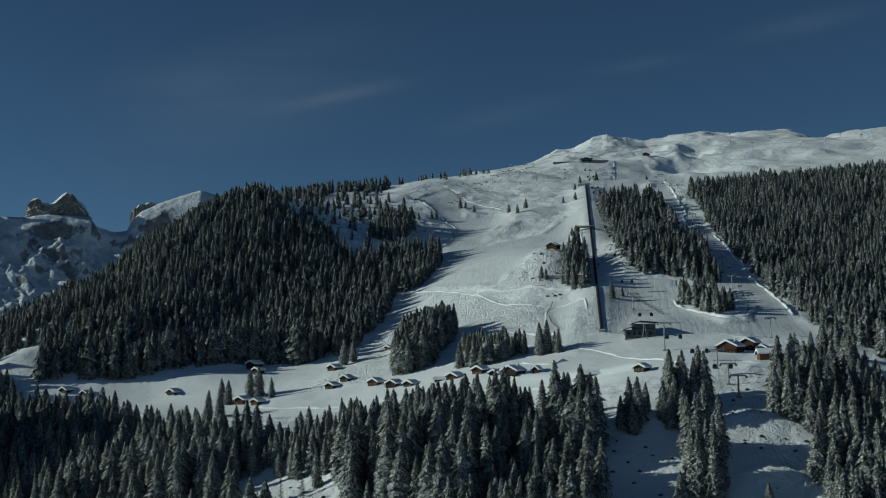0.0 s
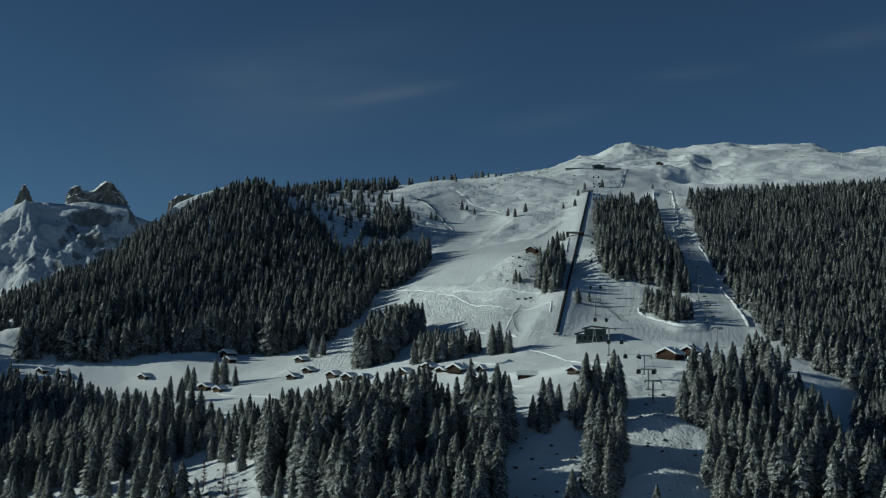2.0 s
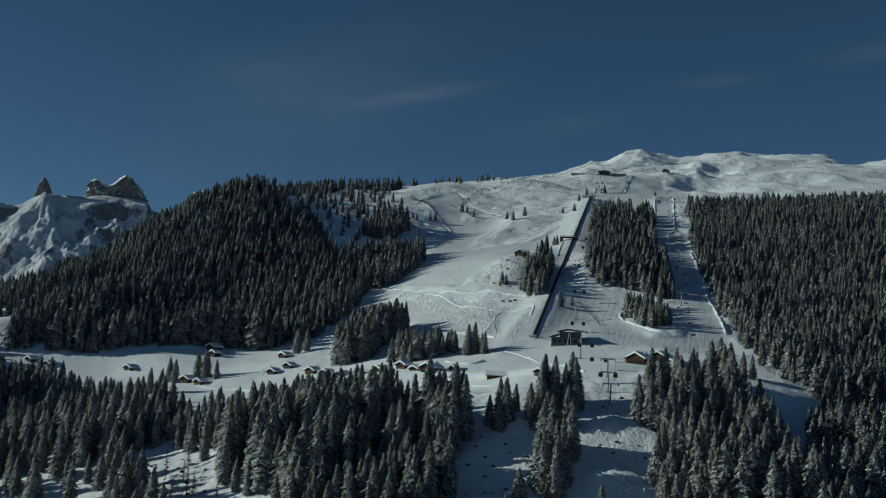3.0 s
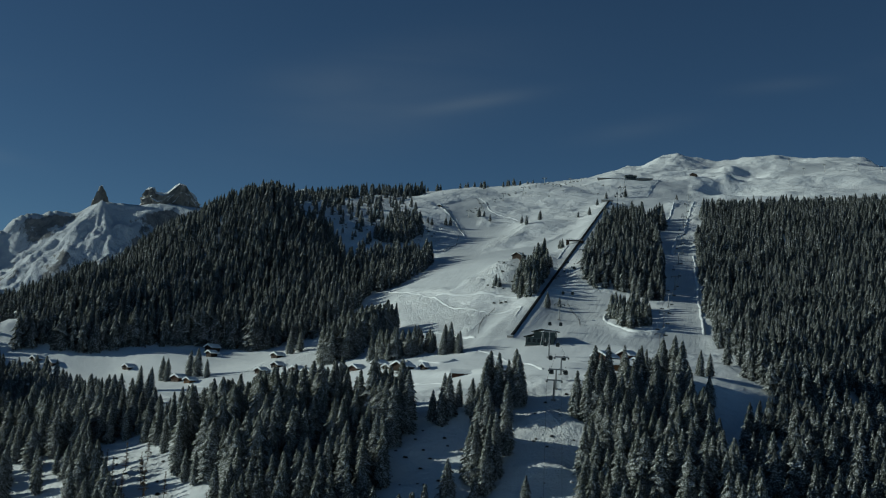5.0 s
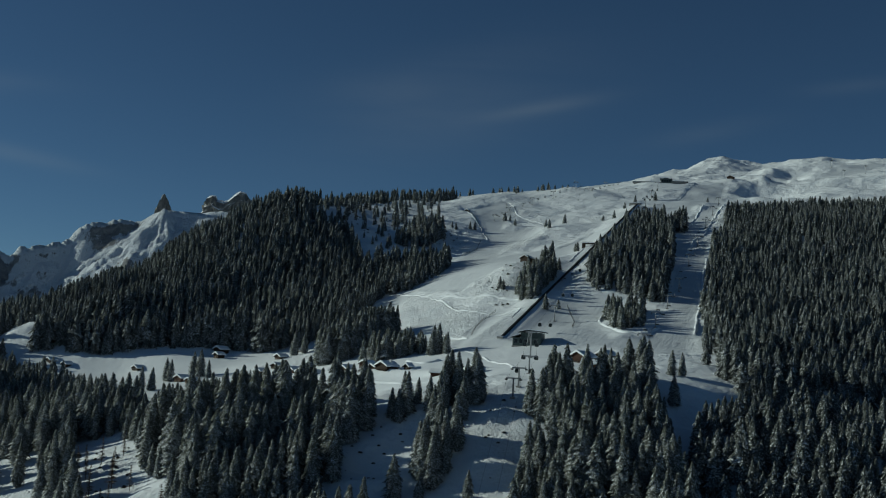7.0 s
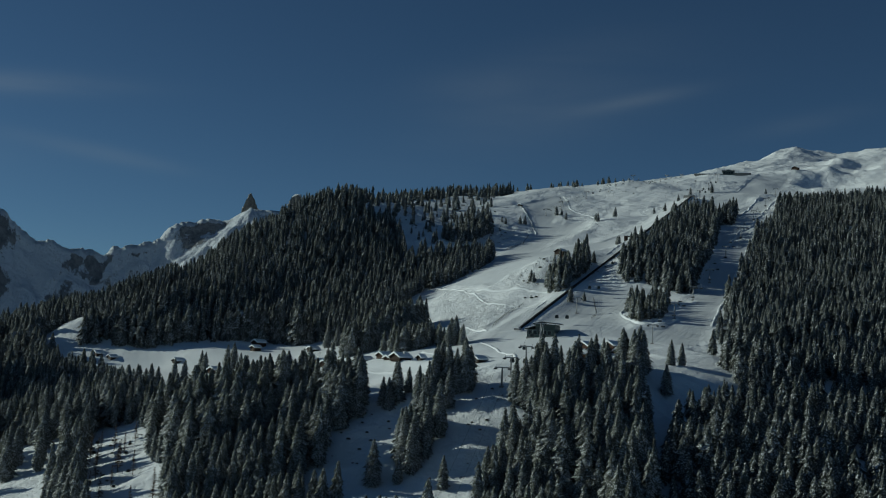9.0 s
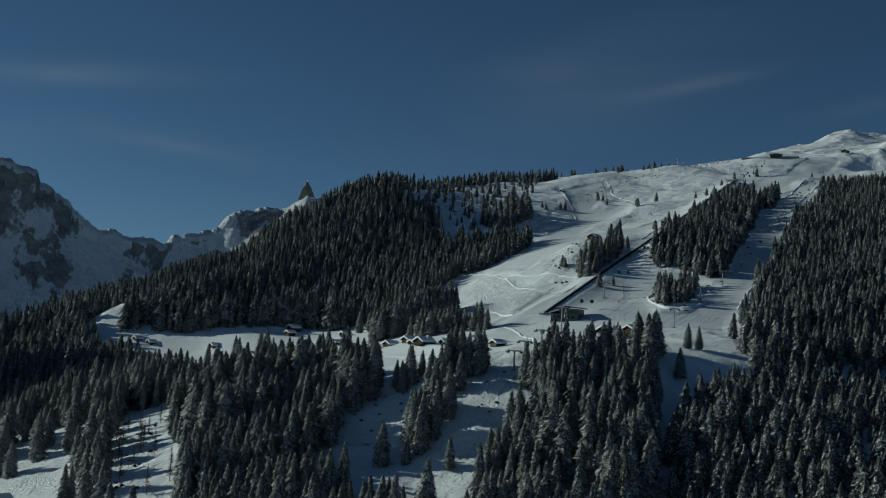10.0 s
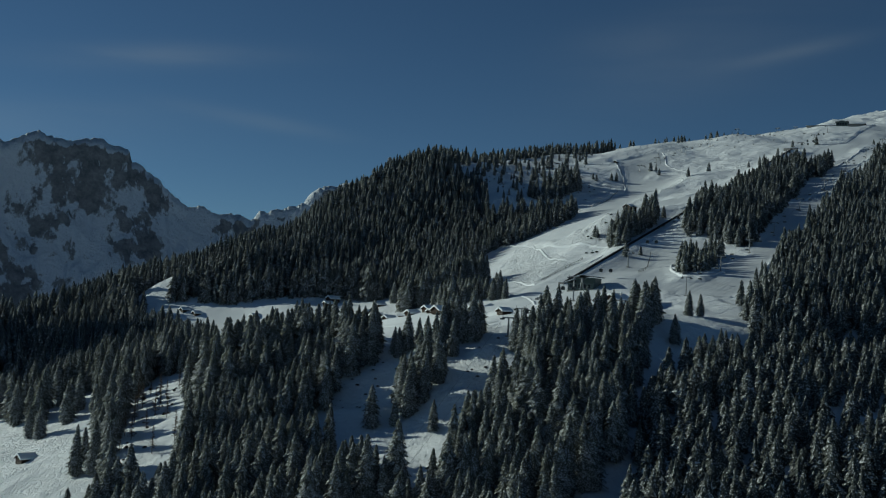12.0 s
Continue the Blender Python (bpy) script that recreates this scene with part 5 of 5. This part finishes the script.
def snow_bank(line, wide, tall, seed, label="lumpy bank of ploughed snow along a piste edge"):
    rng = np.random.RandomState(seed)
    spots = []
    for (ax, ay), (bx, by) in zip(line, line[1:]):
        n = max(1, int(math.hypot(bx - ax, by - ay) / 1.6))
        spots += [(ax + (bx - ax) * i / n, ay + (by - ay) * i / n) for i in range(n)]
    spots.append(line[-1])
    c = np.array(spots, float)
    # soften the corners and let the line wander a little
    for _ in range(6):
        c[1:-1] = (c[:-2] + 2 * c[1:-1] + c[2:]) / 4
    d = np.gradient(c, axis=0)
    d /= np.linalg.norm(d, axis=1)[:, None] + 1e-9
    side = np.stack([d[:, 1], -d[:, 0]], 1)
    c = c + side * (1.2 * fractal(c[:, 0] + seed * 17, c[:, 1], 12, 2))[:, None]
    swell = np.clip(0.75 + 1.1 * fractal(c[:, 0], c[:, 1] + seed * 9, 7, 3, 0.7), 0.1, 1.4)
    swell[0] = swell[-1] = 0.05
    shape = [(-0.6, -0.4), (-0.34, 0.45), (-0.1, 0.95), (0.12, 0.9), (0.36, 0.4), (0.6, -0.4)]
    verts = []
    for i in range(len(c)):
        for u, v in shape:
            p = c[i] + side[i] * (u * wide * (0.8 + 0.4 * rng.rand()))
            lift = v * tall * swell[i] * (0.75 + 0.5 * rng.rand()) if v > 0 else v
            verts.append((p[0], p[1], lift))
    v = np.array(verts)
    v[:, 2] += ground(v[:, 0], v[:, 1])
    m = len(shape)
    faces = [(i * m + j, i * m + j + 1, (i + 1) * m + j + 1, (i + 1) * m + j) for i in range(len(c) - 1) for j in range(m - 1)]
    return tagged(mesh_object("snow_bank", v.tolist(), faces, SNOW, smooth=True), label, "snow bank", "snow banks along the pistes")


BANKS = [
    ([(-152, 802), (-131, 785), (-114, 764), (-96, 740), (-78, 719), (-60, 705), (-49, 698)], 1.5, 0.5),
    ([(-100, 751), (-78, 739), (-58, 731), (-39, 724), (-23, 716)], 2.2, 0.9),
    ([(-186, 1226), (-171, 1196), (-158, 1164), (-140, 1144), (-121, 1126)], 1.4, 0.6),
    ([(-49, 640), (-50, 670), (-51, 694), (-46, 697), (-28, 693), (-26, 660)], 1.5, 0.6),
    ([(46, 1298), (48, 1192), (50, 1079), (52, 1015), (47, 982), (49, 900)], 2.4, 1.2),
    ([(27, 1255), (30, 1153), (33, 1070)], 2.0, 0.9),
    ([(24, 690), (26, 668), (32, 650), (42, 634), (50, 627), (60, 632), (64, 650)], 2.0, 1.0),
    ([(85, 643), (78, 734), (70, 845), (66, 900)], 2.2, 1.1),
    ([(-212, 1153), (-196, 1121), (-176, 1089), (-157, 1049), (-153, 1035), (-151, 993), (-151, 954)], 1.4, 0.55),
    ([(-33, 850), (-37, 925)], 1.6, 0.7),
    ([(-10, 1507), (-10, 1380), (-10, 1297)], 1.6, 0.6),
    ([(-220, 612), (-190, 575), (-150, 560), (-130, 553)], 1.8, 0.7),
    ([(-60, 600), (-40, 590), (-12, 560), (8, 530), (20, 500)], 1.8, 0.7),
    ([(-120, 542), (-87, 531), (-69, 527), (-53, 522), (-36, 513), (-21, 500)], 1.8, 0.8),
    ([(-56, 562), (-47, 555), (-40, 549), (-34, 556)], 1.6, 0.8),
    ([(-72, 654), (-58, 640), (-39, 616)], 2.0, 0.9),
]
for n, (line, wide, tall) in enumerate(BANKS):
    snow_bank(line, wide, tall, n + 1)

# ---- piste fences ----


def fence(line, label, tall=1.6, gap=5.0):
    f = tagged(new("safety_fence"), label, "fence", "safety fences beside the pistes")
    spots = []
    for (ax, ay), (bx, by) in zip(line, line[1:]):
        n = max(2, int(math.hypot(bx - ax, by - ay) / gap))
        spots += [(ax + (bx - ax) * i / n, ay + (by - ay) * i / n) for i in range(n)]
    spots.append(line[-1])
    at = [Vector((x, y, height(x, y))) for x, y in spots]
    for p in at:
        part("post", filled(bar, p - Vector((0, 0, 0.5)), p + Vector((0, 0, tall)), 0.1, 0.08, 5), LOGS_DARK, f)
    bm = bmesh.new()
    for p, q in zip(at, at[1:]):
        for k in range(4):
            up = Vector((0, 0, 0.25 + k * tall * 0.28))
            bar(bm, p + up, q + up, 0.05, 0.05, 4)
    part("netting", bm, DARK_STEEL, f)
    return f


fence([(-213, 1152), (-191, 1117), (-160, 1055)], "dark safety net fence beside the upper piste")
fence([(-158, 1030), (-148, 985), (-152, 955)], "dark safety net fence above the wood")
fence([(-187, 1215), (-176, 1190), (-168, 1172)], "short dark fence on the upper slope")
fence([(-40, 627), (-46, 655), (-50, 682), (-48, 704)], "line of dark poles along the groomed practice slope")
fence([(16, 640), (12, 665), (4, 690), (-2, 708)], "dark rope fence beside the lift line")

# ---- shrubs, stumps and rocks poking out of the snow ----


def lumps(name, places, low, high, mat, label, seed, category):
    rng = np.random.RandomState(seed)
    bm = bmesh.new()
    for x, y in places:
        r = low + (high - low) * rng.rand()
        z = height(x, y)
        ring = [[], []]
        for k, (f, up) in enumerate(((1.0, -0.2), (0.6, 0.5))):
            for i in range(7):
                a = 6.2832 * i / 7
                rr = r * f * (0.7 + 0.6 * rng.rand())
                ring[k].append(bm.verts.new((x + rr * math.cos(a), y + rr * math.sin(a), z + up * r + 0.2 * r * rng.rand())))
        top = bm.verts.new((x, y, z + r * (0.7 + 0.3 * rng.rand())))
        for i in range(7):
            j = (i + 1) % 7
            bm.faces.new((ring[0][i], ring[0][j], ring[1][j], ring[1][i]))
            bm.faces.new((ring[1][i], ring[1][j], top))
    me = bpy.data.meshes.new(name)
    bm.to_mesh(me)
    bm.free()
    me.materials.append(mat)
    return tagged(new(name, me), label, category, kind="stuff")


ROCK = rock_material("boulders", (0.05, 0.05, 0.05), (0.14, 0.13, 0.12), 0.75, 0.95, 0.8)
OPEN_GLADE = [(-20, 390), (-39, 413), (-14, 421), (4, 421), (12, 402), (9, 380), (-11, 377)]
LIFT_GLADE = [(24, 449), (39, 454), (51, 420), (57, 408), (52, 384), (37, 383), (29, 416)]
lumps("boulders", np.concatenate([scatter(OPEN_GLADE, 7, 40), scatter(LIFT_GLADE, 8, 41), scatter([(66, 1540), (76, 1582), (88, 1582), (82, 1535)], 6, 49), scatter([(-52, 2085), (-38, 2112), (-16, 2098), (-3, 2040), (-20, 2060)], 9, 50)]), 0.3, 0.9, ROCK, "dark boulders and stumps poking out of shaded snow", 42, "boulders")
STEEP = [(-330, 1009), (-285, 1177), (-225, 1120), (-195, 1050), (-160, 1010), (-170, 950), (-205, 964), (-253, 953), (-290, 946)]
BANK = [(-71, 759), (-62, 792), (-44, 790), (-48, 735), (-58, 730)]
SLOPE_TOP = [(-150, 1250), (-60, 1230), (-60, 1400), (-140, 1440)]
lumps("shrubs", np.concatenate([scatter(STEEP, 10, 43), scatter(BANK, 7, 44), scatter(SLOPE_TOP, 22, 45), scatter([(-30, 760), (-10, 760), (-10, 850), (-26, 850)], 9, 46), scatter(OPEN_WEST, 9, 47), np.array([(-115, 1326), (-111, 1350), (-107, 1365), (-118, 1314), (-52, 719), (-47, 718), (-44, 718), (-49, 722)], float)]),
      0.4, 1.3, NEEDLES, "low dark alpine shrubs half buried in snow", 48, "shrubs")
